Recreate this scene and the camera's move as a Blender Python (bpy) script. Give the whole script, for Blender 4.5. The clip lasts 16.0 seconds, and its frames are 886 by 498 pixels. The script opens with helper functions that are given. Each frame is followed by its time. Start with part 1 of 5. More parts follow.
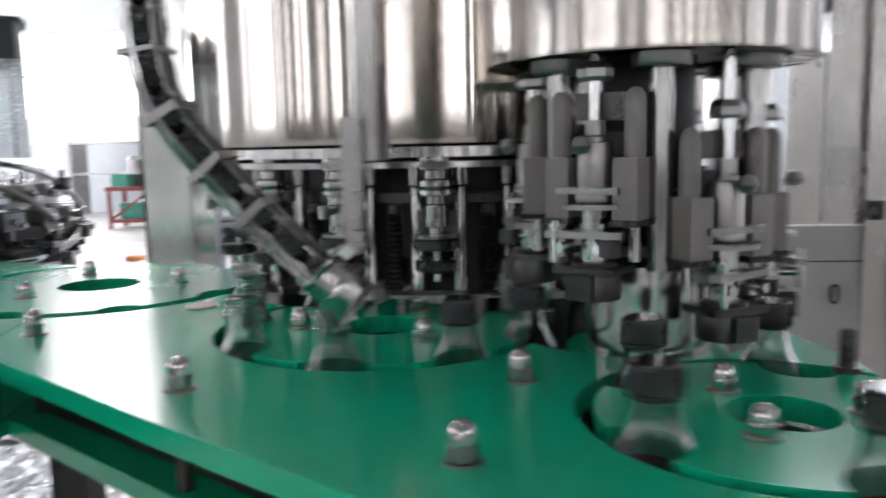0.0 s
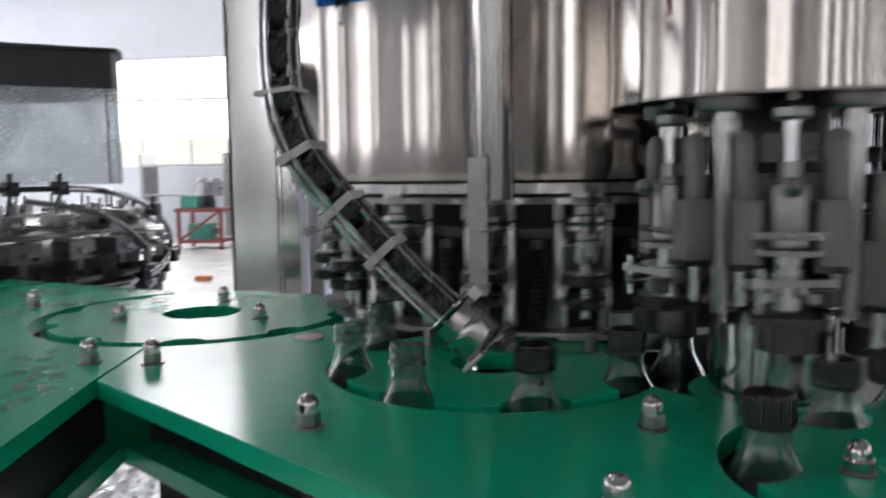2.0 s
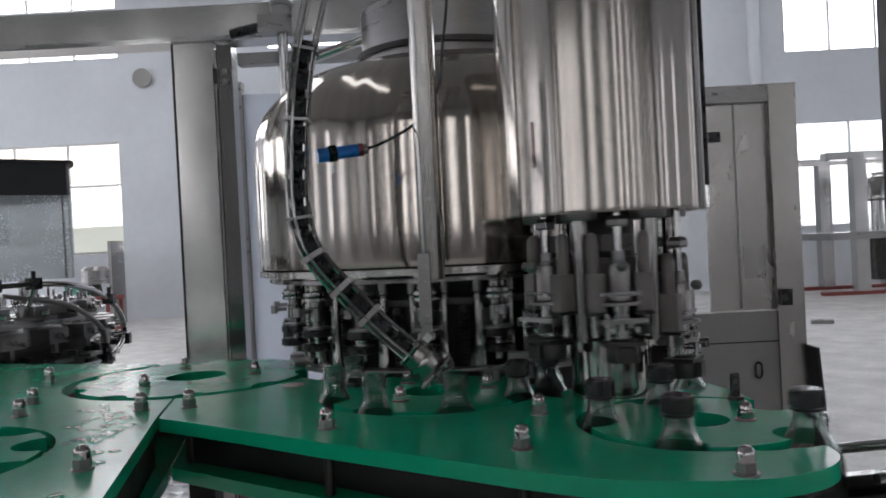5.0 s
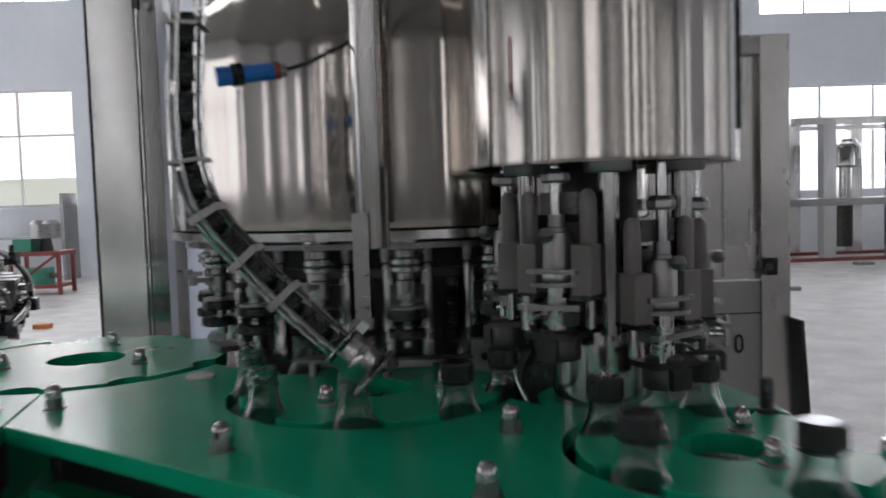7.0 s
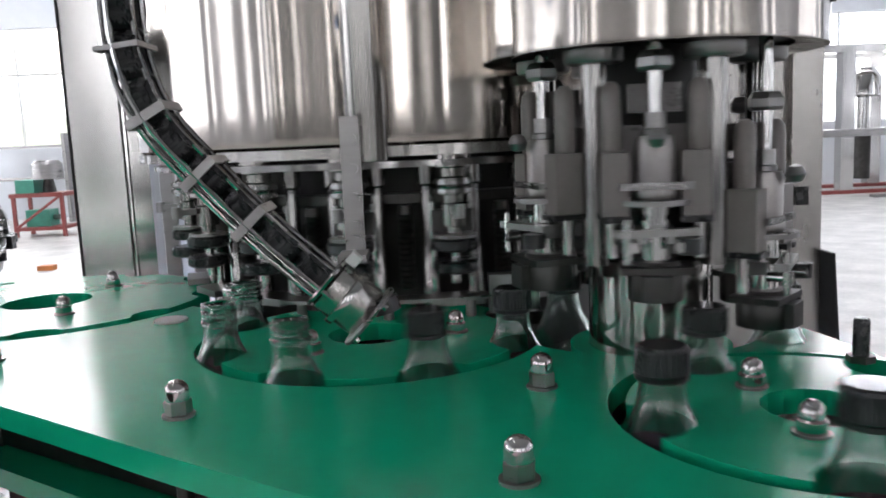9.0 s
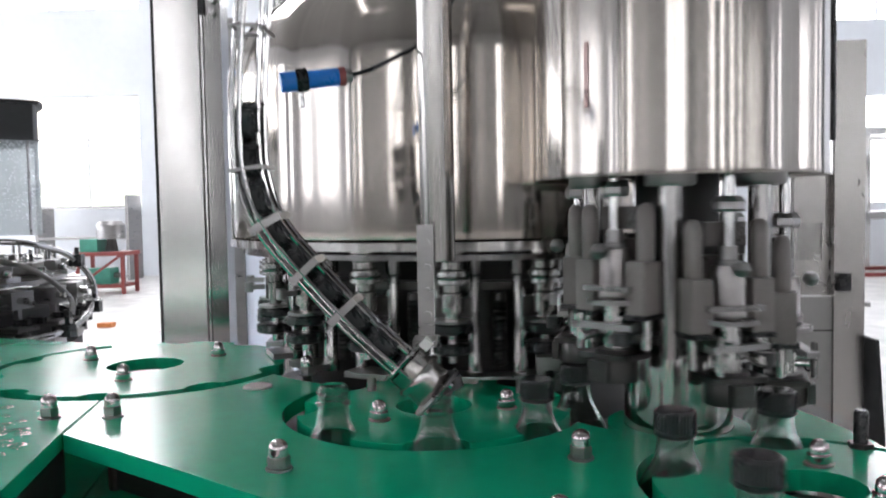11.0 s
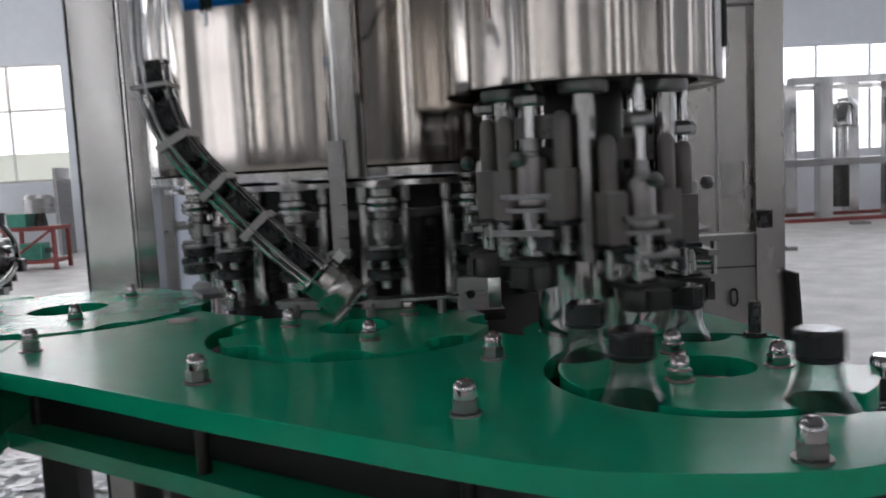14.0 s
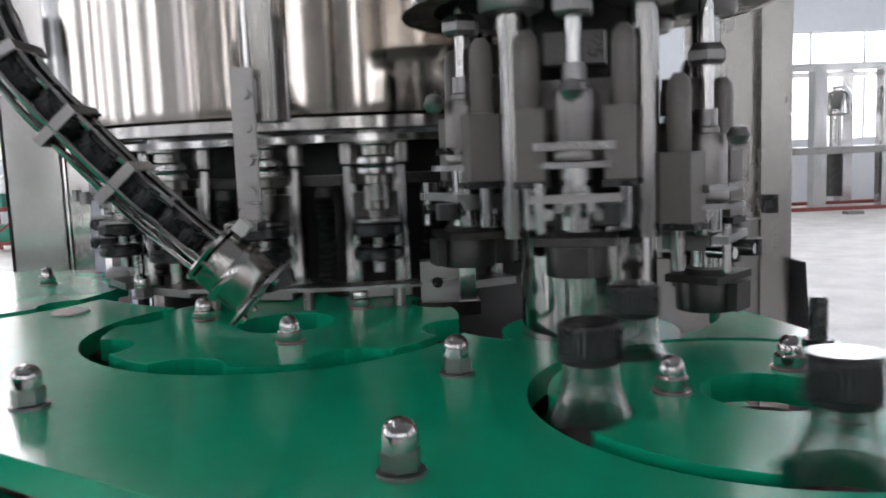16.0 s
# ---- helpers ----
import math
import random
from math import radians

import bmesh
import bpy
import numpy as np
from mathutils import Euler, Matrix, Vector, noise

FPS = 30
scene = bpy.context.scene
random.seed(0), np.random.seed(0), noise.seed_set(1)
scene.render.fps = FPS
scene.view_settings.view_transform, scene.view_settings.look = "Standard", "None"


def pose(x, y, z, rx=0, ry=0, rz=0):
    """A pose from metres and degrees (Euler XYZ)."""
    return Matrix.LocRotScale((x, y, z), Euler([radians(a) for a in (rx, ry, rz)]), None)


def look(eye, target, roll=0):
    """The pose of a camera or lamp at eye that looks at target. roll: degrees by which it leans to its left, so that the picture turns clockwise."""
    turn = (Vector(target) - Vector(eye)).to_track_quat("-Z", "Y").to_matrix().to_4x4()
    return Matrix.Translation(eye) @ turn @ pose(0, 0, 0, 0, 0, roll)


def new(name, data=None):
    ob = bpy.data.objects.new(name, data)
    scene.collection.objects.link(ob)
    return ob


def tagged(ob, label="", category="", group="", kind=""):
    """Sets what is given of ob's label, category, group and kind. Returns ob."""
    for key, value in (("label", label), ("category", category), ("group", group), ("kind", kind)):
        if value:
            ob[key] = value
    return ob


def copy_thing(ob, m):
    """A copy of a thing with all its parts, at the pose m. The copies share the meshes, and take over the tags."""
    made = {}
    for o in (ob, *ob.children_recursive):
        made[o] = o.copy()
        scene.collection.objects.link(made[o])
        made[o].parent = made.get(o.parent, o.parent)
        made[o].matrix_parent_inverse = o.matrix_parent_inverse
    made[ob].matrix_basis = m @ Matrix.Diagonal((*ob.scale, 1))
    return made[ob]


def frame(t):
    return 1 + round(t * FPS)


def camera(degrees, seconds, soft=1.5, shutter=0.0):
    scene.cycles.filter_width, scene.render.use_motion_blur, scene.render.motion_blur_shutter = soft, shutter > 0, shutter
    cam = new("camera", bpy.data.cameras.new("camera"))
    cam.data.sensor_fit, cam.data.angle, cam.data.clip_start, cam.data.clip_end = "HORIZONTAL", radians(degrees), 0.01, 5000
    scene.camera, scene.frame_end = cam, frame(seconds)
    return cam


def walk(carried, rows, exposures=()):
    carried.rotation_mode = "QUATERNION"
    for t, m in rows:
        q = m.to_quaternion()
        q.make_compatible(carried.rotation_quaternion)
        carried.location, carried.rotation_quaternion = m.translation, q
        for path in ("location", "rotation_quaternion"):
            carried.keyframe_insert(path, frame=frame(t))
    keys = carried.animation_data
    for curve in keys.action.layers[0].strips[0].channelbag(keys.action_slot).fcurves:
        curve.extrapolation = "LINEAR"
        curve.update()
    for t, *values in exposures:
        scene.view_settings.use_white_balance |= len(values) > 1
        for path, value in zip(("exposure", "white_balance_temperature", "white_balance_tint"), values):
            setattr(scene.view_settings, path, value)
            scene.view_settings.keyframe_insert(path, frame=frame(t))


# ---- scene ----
cam = camera(57.8, 16.0, soft=1.8, shutter=0.9)
PATH = [
    (0, (0.141, 0.251, 1.203), (-1.263, 1.651, 0.947), -1.2),
    (0.5, (0.109, 0.229, 1.197), (-1.401, 1.513, 0.93), -0.7),
    (1, (0.097, 0.223, 1.193), (-1.449, 1.463, 0.923), -0.8),
    (1.5, (0.106, 0.219, 1.208), (-1.435, 1.475, 0.988), -0.9),
    (2, (0.094, 0.209, 1.219), (-1.411, 1.512, 1.023), -0.8),
    (2.5, (0.1, 0.167, 1.231), (-1.274, 1.611, 1.07), -1.8),
    (3, (0.245, 0.04, 1.241), (-1.07, 1.541, 1.106), -2.3),
    (3.2, (0.274, -0.016, 1.255), (-1.032, 1.498, 1.212), -2.8),
    (5.3, (0.348, -0.152, 1.244), (-0.958, 1.363, 1.233), -2.9),
    (5.5, (0.347, -0.146, 1.247), (-0.945, 1.38, 1.239), -3.2),
    (6, (0.342, -0.141, 1.244), (-0.953, 1.383, 1.217), -2.9),
    (6.5, (0.298, -0.089, 1.242), (-0.954, 1.466, 1.122), -2.6),
    (7, (0.173, 0.089, 1.241), (-1.073, 1.649, 1.121), -1.8),
    (7.5, (0.085, 0.207, 1.2), (-1.186, 1.73, 0.951), -2.9),
    (8, (0.066, 0.220, 1.2), (-1.176, 1.762, 0.935), -2.9),
    (8.2, (0.059, 0.225, 1.202), (-1.184, 1.766, 0.931), -2.9),
    (10.3, (0.067, 0.217, 1.227), (-1.243, 1.711, 1.004), -1.6),
    (10.5, (0.09, 0.181, 1.238), (-1.235, 1.669, 1.058), -1.3),
    (11, (0.137, 0.111, 1.247), (-1.212, 1.584, 1.146), -1.0),
    (11.5, (0.172, 0.056, 1.256), (-1.171, 1.537, 1.221), -0.5),
    (12, (0.218, -0.017, 1.264), (-1.093, 1.494, 1.242), -1.6),
    (12.5, (0.255, -0.07, 1.275), (-1.049, 1.446, 1.335), -1.0),
    (13, (0.277, -0.064, 1.252), (-0.978, 1.494, 1.275), -0.9),
    (13.5, (0.228, 0.027, 1.203), (-1.041, 1.568, 1.087), -1.4),
    (14, (0.175, 0.115, 1.193), (-1.065, 1.672, 0.999), -2.9),
    (14.5, (0.136, 0.183, 1.187), (-1.064, 1.766, 0.954), -1.8),
    (15, (0.119, 0.216, 1.181), (-1.053, 1.818, 0.936), -1.3),
    (15.5, (0.097, 0.256, 1.176), (-1.101, 1.838, 0.931), -1.5),
    (16, (0.054, 0.318, 1.157), (-1.165, 1.888, 0.928), -2.2),
]
walk(cam, [(t, look(eye, target, roll)) for t, eye, target, roll in PATH], exposures=[(0.0, -0.18), (0.5, -0.2), (1.0, -0.37), (1.5, -0.48), (2.0, -0.66), (2.5, -0.75), (3.2, -0.7), (5.3, -1.37), (6.5, -1.36), (7.5, -1.17), (8.2, -0.75), (10.3, 0.03), (11.5, -0.37), (12.5, -0.72), (13.0, -0.88), (13.5, -1.18), (14.0, -1.25), (14.5, -1.05), (15.0, -0.74), (15.5, -0.58), (16.0, -0.45)])

# ---- plan: a runs along the hall's cross wall, b into its depth ----
UX, UY, VX, VY = 0.766, 0.643, -0.643, 0.766
YAW = math.degrees(math.atan2(UY, UX))


def W(a, b, z=0.0):
    return Vector((0.2 + a * UX + b * VX, a * UY + b * VY, z))


PITCH_TIME = 0.772
MID, LEFT, RIGHT = (-0.546, 0.835), (-1.102, 0.740), (-0.090, 0.835)
CAPPER, FILLER, RINSER, INFEED = (-0.281, 0.961), (-0.824, 1.249), (-2.45, 0.58), (-0.87, 0.12)
R_MID, R_LEFT, R_RIGHT, R_FILL, R_CAP = 0.160, 0.207, 0.120, 0.372, 0.112

# ---- world and light ----
world = bpy.data.worlds.new("world")
scene.world = world
world.use_nodes = True
wn = world.node_tree.nodes
sky = wn.new("ShaderNodeTexSky")
sky.sky_type = "NISHITA"
sky.sun_disc = False
sky.sun_elevation, sky.sun_rotation = radians(40), radians(60)
wn["Background"].inputs[1].default_value = 0.06
world.node_tree.links.new(sky.outputs[0], wn["Background"].inputs[0])

sun = new("sun", bpy.data.lights.new("sun", "SUN"))
sun.data.energy, sun.data.angle, sun.data.color = 0.6, radians(10), (1.0, 0.96, 0.9)
sun.matrix_world = look((6, -8, 12), (0, 0, 0))


def window_light(a, b, z, wide, high, into_a, into_b, watts, drop=0.0):
    ob = new("window_light", bpy.data.lights.new("window_light", "AREA"))
    ob.data.shape, ob.data.size, ob.data.size_y, ob.data.energy = "RECTANGLE", wide, high, watts
    ob.data.color = (0.955, 0.965, 1.0)
    ob.matrix_world = look(W(a, b, z), W(a + into_a, b + into_b, z - drop))
    return ob


# ---- materials ----
def shader(name, base, rough=0.5, metal=0.0, vary=0.12, scale=6.0, stretch=(1, 1, 1), bump=0.0, bump_scale=60.0, bump_far=0.004, bump_detail=4, second=None, rough_vary=0.1, radial=0.0, fade=None, **extra):
    m = bpy.data.materials.new(name)
    m.use_nodes = True
    nt = m.node_tree
    n, l = nt.nodes, nt.links
    b = n["Principled BSDF"]
    b.inputs["Metallic"].default_value = metal
    co = n.new("ShaderNodeTexCoord")
    mp = n.new("ShaderNodeMapping")
    mp.inputs["Scale"].default_value = stretch
    if radial:
        flat = n.new("ShaderNodeVectorMath")
        flat.operation = "MULTIPLY"
        flat.inputs[1].default_value = (1, 1, 0)
        l.new(co.outputs["Object"], flat.inputs[0])
        unit = n.new("ShaderNodeVectorMath")
        unit.operation = "NORMALIZE"
        l.new(flat.outputs[0], unit.inputs[0])
        size = n.new("ShaderNodeVectorMath")
        size.operation = "SCALE"
        size.inputs["Scale"].default_value = radial
        l.new(unit.outputs[0], size.inputs[0])
        l.new(size.outputs[0], mp.inputs["Vector"])
    else:
        l.new(co.outputs["Object"], mp.inputs["Vector"])
    big = n.new("ShaderNodeTexNoise")
    big.inputs["Scale"].default_value, big.inputs["Detail"].default_value = scale, 5
    l.new(mp.outputs[0], big.inputs["Vector"])
    small = n.new("ShaderNodeTexNoise")
    small.inputs["Scale"].default_value, small.inputs["Detail"].default_value = scale * 9, 4
    l.new(mp.outputs[0], small.inputs["Vector"])
    both = n.new("ShaderNodeMath")
    both.operation = "MULTIPLY_ADD"
    both.inputs[1].default_value = 0.4
    l.new(small.outputs[0], both.inputs[0])
    l.new(big.outputs[0], both.inputs[2])
    ramp = n.new("ShaderNodeValToRGB")
    ramp.color_ramp.elements[0].position, ramp.color_ramp.elements[1].position = 0.45, 0.95
    lo = second or tuple(c * (1 - vary) for c in base)
    hi = base if second else tuple(min(1, c * (1 + vary)) for c in base)
    ramp.color_ramp.elements[0].color, ramp.color_ramp.elements[1].color = (*lo, 1), (*hi, 1)
    l.new(both.outputs[0], ramp.inputs[0])
    l.new(ramp.outputs[0], b.inputs["Base Color"])
    rr = n.new("ShaderNodeMapRange")
    rr.inputs[1].default_value, rr.inputs[2].default_value = 0.4, 1.0
    rr.inputs[3].default_value, rr.inputs[4].default_value = max(0.02, rough - rough_vary), min(1, rough + rough_vary)
    l.new(both.outputs[0], rr.inputs[0])
    l.new(rr.outputs[0], b.inputs["Roughness"])
    if bump:
        tex = n.new("ShaderNodeTexNoise")
        tex.inputs["Scale"].default_value, tex.inputs["Detail"].default_value = bump_scale, bump_detail
        l.new(mp.outputs[0], tex.inputs["Vector"])
        bp = n.new("ShaderNodeBump")
        bp.inputs["Strength"].default_value, bp.inputs["Distance"].default_value = bump, bump_far
        l.new(tex.outputs[0], bp.inputs["Height"])
        if fade:
            xyz = n.new("ShaderNodeSeparateXYZ")
            l.new(co.outputs["Object"], xyz.inputs[0])
            fall = n.new("ShaderNodeMapRange")
            fall.interpolation_type = "SMOOTHSTEP"
            fall.inputs[1].default_value, fall.inputs[2].default_value = fade[0], fade[1]
            fall.inputs[3].default_value, fall.inputs[4].default_value = bump, fade[2]
            l.new(xyz.outputs[2], fall.inputs[0])
            l.new(fall.outputs[0], bp.inputs["Strength"])
        l.new(bp.outputs[0], b.inputs["Normal"])
    for key, value in extra.items():
        b.inputs[key.replace("_", " ")].default_value = value
    return m


def glass(name, tint, rough=0.02, ior=1.5):
    m = bpy.data.materials.new(name)
    m.use_nodes = True
    b = m.node_tree.nodes["Principled BSDF"]
    b.inputs["Base Color"].default_value = (*tint, 1)
    b.inputs["Transmission Weight"].default_value = 1.0
    b.inputs["Roughness"].default_value, b.inputs["IOR"].default_value = rough, ior
    return m


def glow(name, tint, strength):
    m = bpy.data.materials.new(name)
    m.use_nodes = True
    b = m.node_tree.nodes["Principled BSDF"]
    b.inputs["Base Color"].default_value = (*tint, 1)
    b.inputs["Emission Color"].default_value = (*tint, 1)
    b.inputs["Emission Strength"].default_value = strength
    return m


STEEL = shader("brushed_steel", (0.46, 0.44, 0.42), 0.22, 1.0, 0.22, 3.0, (9, 9, 0.08), bump=1.0, bump_scale=3.0, bump_far=0.009, bump_detail=1.2, rough_vary=0.08)
TANK_STEEL = shader("polished_tank_steel", (0.55, 0.50, 0.452), 0.12, 1.0, 0.16, 4.0, (7, 7, 0.05), bump=1.0, bump_scale=1.7, bump_far=0.021, bump_detail=0.8, rough_vary=0.06, radial=0.428, fade=(1.46, 1.62, 0.28))
DRUM_STEEL = shader("vertically_brushed_drum_steel", (0.475, 0.437, 0.40), 0.16, 1.0, 0.18, 2.5, (9, 9, 0.05), bump=1.0, bump_scale=1.25, bump_far=0.026, bump_detail=1.2, rough_vary=0.06, radial=0.158)
SHEET_STEEL = shader("smooth_sheet_steel", (0.56, 0.545, 0.53), 0.20, 1.0, 0.14, 1.6, (1, 1, 0.5), bump=0.8, bump_scale=2.5, bump_far=0.03, bump_detail=1.0, rough_vary=0.05)
# sheet steel made darker, for the shade the cabinet stands in
CABINET_STEEL = shader("dull_cabinet_steel", (0.43, 0.41, 0.395), 0.25, 1.0, 0.10, 1.2, (1, 1, 0.5), bump=0.5, bump_scale=1.6, bump_far=0.02, bump_detail=1.0, rough_vary=0.1)
COLUMN_STEEL = shader("polished_column_steel", (0.50, 0.485, 0.47), 0.14, 1.0, 0.12, 3.0, (8, 8, 0.1), bump=0.7, bump_scale=3.0, bump_far=0.004, bump_detail=1.0, rough_vary=0.04)
DARK_CHROME = shader("dull_chrome", (0.34, 0.33, 0.32), 0.13, 1.0, 0.10, 3.0, (6, 6, 0.3), rough_vary=0.03)
LIGHT_GREY = shader("pale_grey_nylon", (0.205, 0.183, 0.176), 0.36, 0.0, 0.12, 30.0)
SATIN = shader("satin_steel", (0.31, 0.30, 0.297), 0.32, 1.0, 0.12, 5.0, (1, 1, 6))
HEAD_METAL = shader("worn_grey_metal", (0.35, 0.33, 0.32), 0.34, 1.0, 0.18, 18.0)
CHROME = shader("chrome", (0.58, 0.57, 0.56), 0.12, 1.0, 0.08, 20.0)
DARK_STEEL = shader("dark_oily_steel", (0.075, 0.072, 0.07), 0.38, 1.0, 0.3, 14.0)
BLACK = shader("black_plastic", (0.018, 0.018, 0.02), 0.28, 0.0, 0.3, 30.0)
CAP_TOP = shader("glossy_black_plastic", (0.02, 0.02, 0.022), 0.14, 0.0, 0.2, 30.0, rough_vary=0.03, Specular_IOR_Level=0.7)
RUBBER = shader("black_rubber", (0.02, 0.02, 0.022), 0.6, 0.0, 0.3, 30.0)
GREY_PLASTIC = shader("grey_plastic", (0.085, 0.075, 0.072), 0.33, 0.0, 0.3, 30.0)
WHITE_PLASTIC = shader("white_plastic", (0.72, 0.72, 0.70), 0.4, 0.0, 0.06, 20.0)
GREEN = shader("green_polyethylene", (0.003, 0.49, 0.258), 0.20, 0.0, 0.14, 5.0, bump=0.05, bump_scale=35.0, second=(0.002, 0.40, 0.212), rough_vary=0.06, Specular_IOR_Level=0.5)
BLUE = shader("blue_plastic", (0.012, 0.19, 0.64), 0.35, 0.0, 0.12, 30.0)
RED_PAINT = shader("red_paint", (0.24, 0.05, 0.045), 0.5, 0.0, 0.2, 8.0)
RED_STREAK = shader("faint_red_ink", (0.42, 0.30, 0.28), 0.3, 0.7, 0.2, 40.0)
DARK_PAINT = shader("dark_grey_paint", (0.035, 0.036, 0.04), 0.5, 0.0, 0.25, 6.0)
ORANGE = shader("orange_paint", (0.65, 0.22, 0.06), 0.5, 0.0, 0.15, 8.0)
GREEN_PAINT = shader("green_machine_paint", (0.06, 0.30, 0.22), 0.5, 0.0, 0.2, 8.0)
WALL = shader("pale_blue_wall_paint", (0.74, 0.765, 0.81), 0.8, 0.0, 0.06, 0.8)
GREY_WALL = shader("grey_wall_paint", (0.24, 0.245, 0.25), 0.8, 0.0, 0.1, 0.8)
# black paint on legs and motor; elsewhere it stands for deep shade
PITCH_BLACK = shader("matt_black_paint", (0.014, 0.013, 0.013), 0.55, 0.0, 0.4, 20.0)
FLOOR = shader("worn_grey_floor_paint", (0.58, 0.565, 0.55), 0.40, 0.0, 0.34, 3.2, bump=0.04, bump_scale=8.0)
CEILING = shader("grey_roof_sheet", (0.27, 0.275, 0.28), 0.8, 0.0, 0.06, 1.0)
CABINET = shader("pale_grey_cabinet_paint", (0.36, 0.35, 0.335), 0.45, 0.0, 0.06, 4.0)
FILM = shader("shiny_packing_film", (0.66, 0.66, 0.68), 0.16, 0.0, 0.25, 9.0, rough_vary=0.06, Specular_IOR_Level=0.8)
FRAME_WHITE = shader("white_window_frame", (0.75, 0.75, 0.75), 0.5, 0.0, 0.05, 6.0)
GLASS = glass("bottle_glass", (0.60, 0.68, 0.65))
ACRYLIC = glass("clear_acrylic", (0.97, 0.98, 0.98), 0.03, 1.2)
PANE = glass("window_pane", (1, 1, 1), 0.0, 1.02)
WATER = glass("water", (0.98, 0.99, 0.99), 0.0, 1.33)
FROSTED = bpy.data.materials.new("frosted_polycarbonate")
FROSTED.use_nodes = True
fn, fl = FROSTED.node_tree.nodes, FROSTED.node_tree.links
milky = fn.new("ShaderNodeBsdfTranslucent")
milky.inputs["Color"].default_value = (0.86, 0.89, 0.95, 1)
haze = fn.new("ShaderNodeTexNoise")
haze.inputs["Scale"].default_value, haze.inputs["Detail"].default_value = 2.5, 4
part_clear = fn.new("ShaderNodeMapRange")
part_clear.inputs[3].default_value, part_clear.inputs[4].default_value = 0.78, 0.66
fl.new(haze.outputs[0], part_clear.inputs[0])
both_sides = fn.new("ShaderNodeMixShader")
fn["Principled BSDF"].inputs["Base Color"].default_value = (0.82, 0.85, 0.90, 1)
fn["Principled BSDF"].inputs["Roughness"].default_value = 0.35
fl.new(part_clear.outputs[0], both_sides.inputs[0])
fl.new(fn["Principled BSDF"].outputs[0], both_sides.inputs[1])
fl.new(milky.outputs[0], both_sides.inputs[2])
fl.new(both_sides.outputs[0], fn["Material Output"].inputs[0])
DAYLIGHT = glow("bright_daylight", (0.957, 0.965, 1.0), 2.8)
WET_SHEET = bpy.data.materials.new("wet_clear_sheet")
WET_SHEET.use_nodes = True
fn, fl = WET_SHEET.node_tree.nodes, WET_SHEET.node_tree.links
clear = fn.new("ShaderNodeBsdfTransparent")
clear.inputs["Color"].default_value = (0.88, 0.90, 0.91, 1)
bead = fn.new("ShaderNodeBsdfTranslucent")
bead.inputs["Color"].default_value = (0.9, 0.92, 0.93, 1)
spots = fn.new("ShaderNodeTexVoronoi")
spots.inputs["Scale"].default_value = 140.0
runs = fn.new("ShaderNodeTexNoise")
runs.inputs["Scale"].default_value, runs.inputs["Detail"].default_value = 9.0, 3
where = fn.new("ShaderNodeTexCoord")
fl.new(where.outputs["Object"], spots.inputs["Vector"])
fl.new(where.outputs["Object"], runs.inputs["Vector"])
size = fn.new("ShaderNodeMath")
size.operation = "LESS_THAN"
grow = fn.new("ShaderNodeMapRange")
grow.inputs[1].default_value, grow.inputs[2].default_value = 0.35, 0.70
grow.inputs[3].default_value, grow.inputs[4].default_value = 0.08, 0.62
fl.new(runs.outputs[0], grow.inputs[0])
fl.new(spots.outputs["Distance"], size.inputs[0])
fl.new(grow.outputs[0], size.inputs[1])
weigh = fn.new("ShaderNodeMath")
weigh.operation = "MULTIPLY_ADD"
weigh.inputs[1].default_value, weigh.inputs[2].default_value = 0.40, 0.45
fl.new(size.outputs[0], weigh.inputs[0])
drop_mix = fn.new("ShaderNodeMixShader")
fl.new(weigh.outputs[0], drop_mix.inputs[0])
fl.new(clear.outputs[0], drop_mix.inputs[1])
fl.new(bead.outputs[0], drop_mix.inputs[2])
fl.new(drop_mix.outputs[0], fn["Material Output"].inputs[0])
# glow behind the added front windows, bright for bands in the steel
FRONT_GLOW = glow("sunlit_yard", (0.968, 0.970, 1.0), 4.4)
OPEN_SKY = glow("bright_open_sky", (0.957, 0.965, 1.0), 9.0)
# facade glows by itself in place of daylight falling on it
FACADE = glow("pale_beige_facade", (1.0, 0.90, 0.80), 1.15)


# ---- mesh helpers ----
from mathutils.geometry import delaunay_2d_cdt


def finish(bm, name, material, parent=None, label="", smooth=True, bevel=0.0):
    if bevel:
        bmesh.ops.bevel(bm, geom=[e for e in bm.edges if len(e.link_faces) == 2 and e.calc_face_angle(0) > 0.6], offset=bevel, segments=2, profile=0.6, affect="EDGES", clamp_overlap=True)
    bmesh.ops.recalc_face_normals(bm, faces=bm.faces)
    me = bpy.data.meshes.new(name)
    bm.to_mesh(me)
    bm.free()
    for p in me.polygons:
        p.use_smooth = smooth
    if smooth:
        me.set_sharp_from_angle(angle=radians(38))
    me.materials.append(material)
    ob = new(name, me)
    if parent is not None:
        ob.parent = parent
    if label:
        ob["label"] = label
    return ob


def part(name, bm, material, parent, label="", **kw):
    return finish(bm, name, material, parent, label, **kw)


def again(ob, m, parent=None):
    """The same mesh once more, with its sub-parts, under the same or another parent."""
    o = new(ob.name.split(".")[0], ob.data)
    o.parent = parent or ob.parent
    o.matrix_basis = m
    for key in ("label",):
        if key in ob:
            o[key] = ob[key]
    for c in ob.children:
        k = new(c.name.split(".")[0], c.data)
        k.parent = o
        k.matrix_basis = c.matrix_basis
        if "label" in c:
            k["label"] = c["label"]
    return o


def thing(name, x, y, z, label, category, group="", kind="", rz=0.0):
    e = new(name)
    e.empty_display_size = 0.05
    e.matrix_basis = pose(x, y, z, 0, 0, rz)
    return tagged(e, label, category, group, kind)


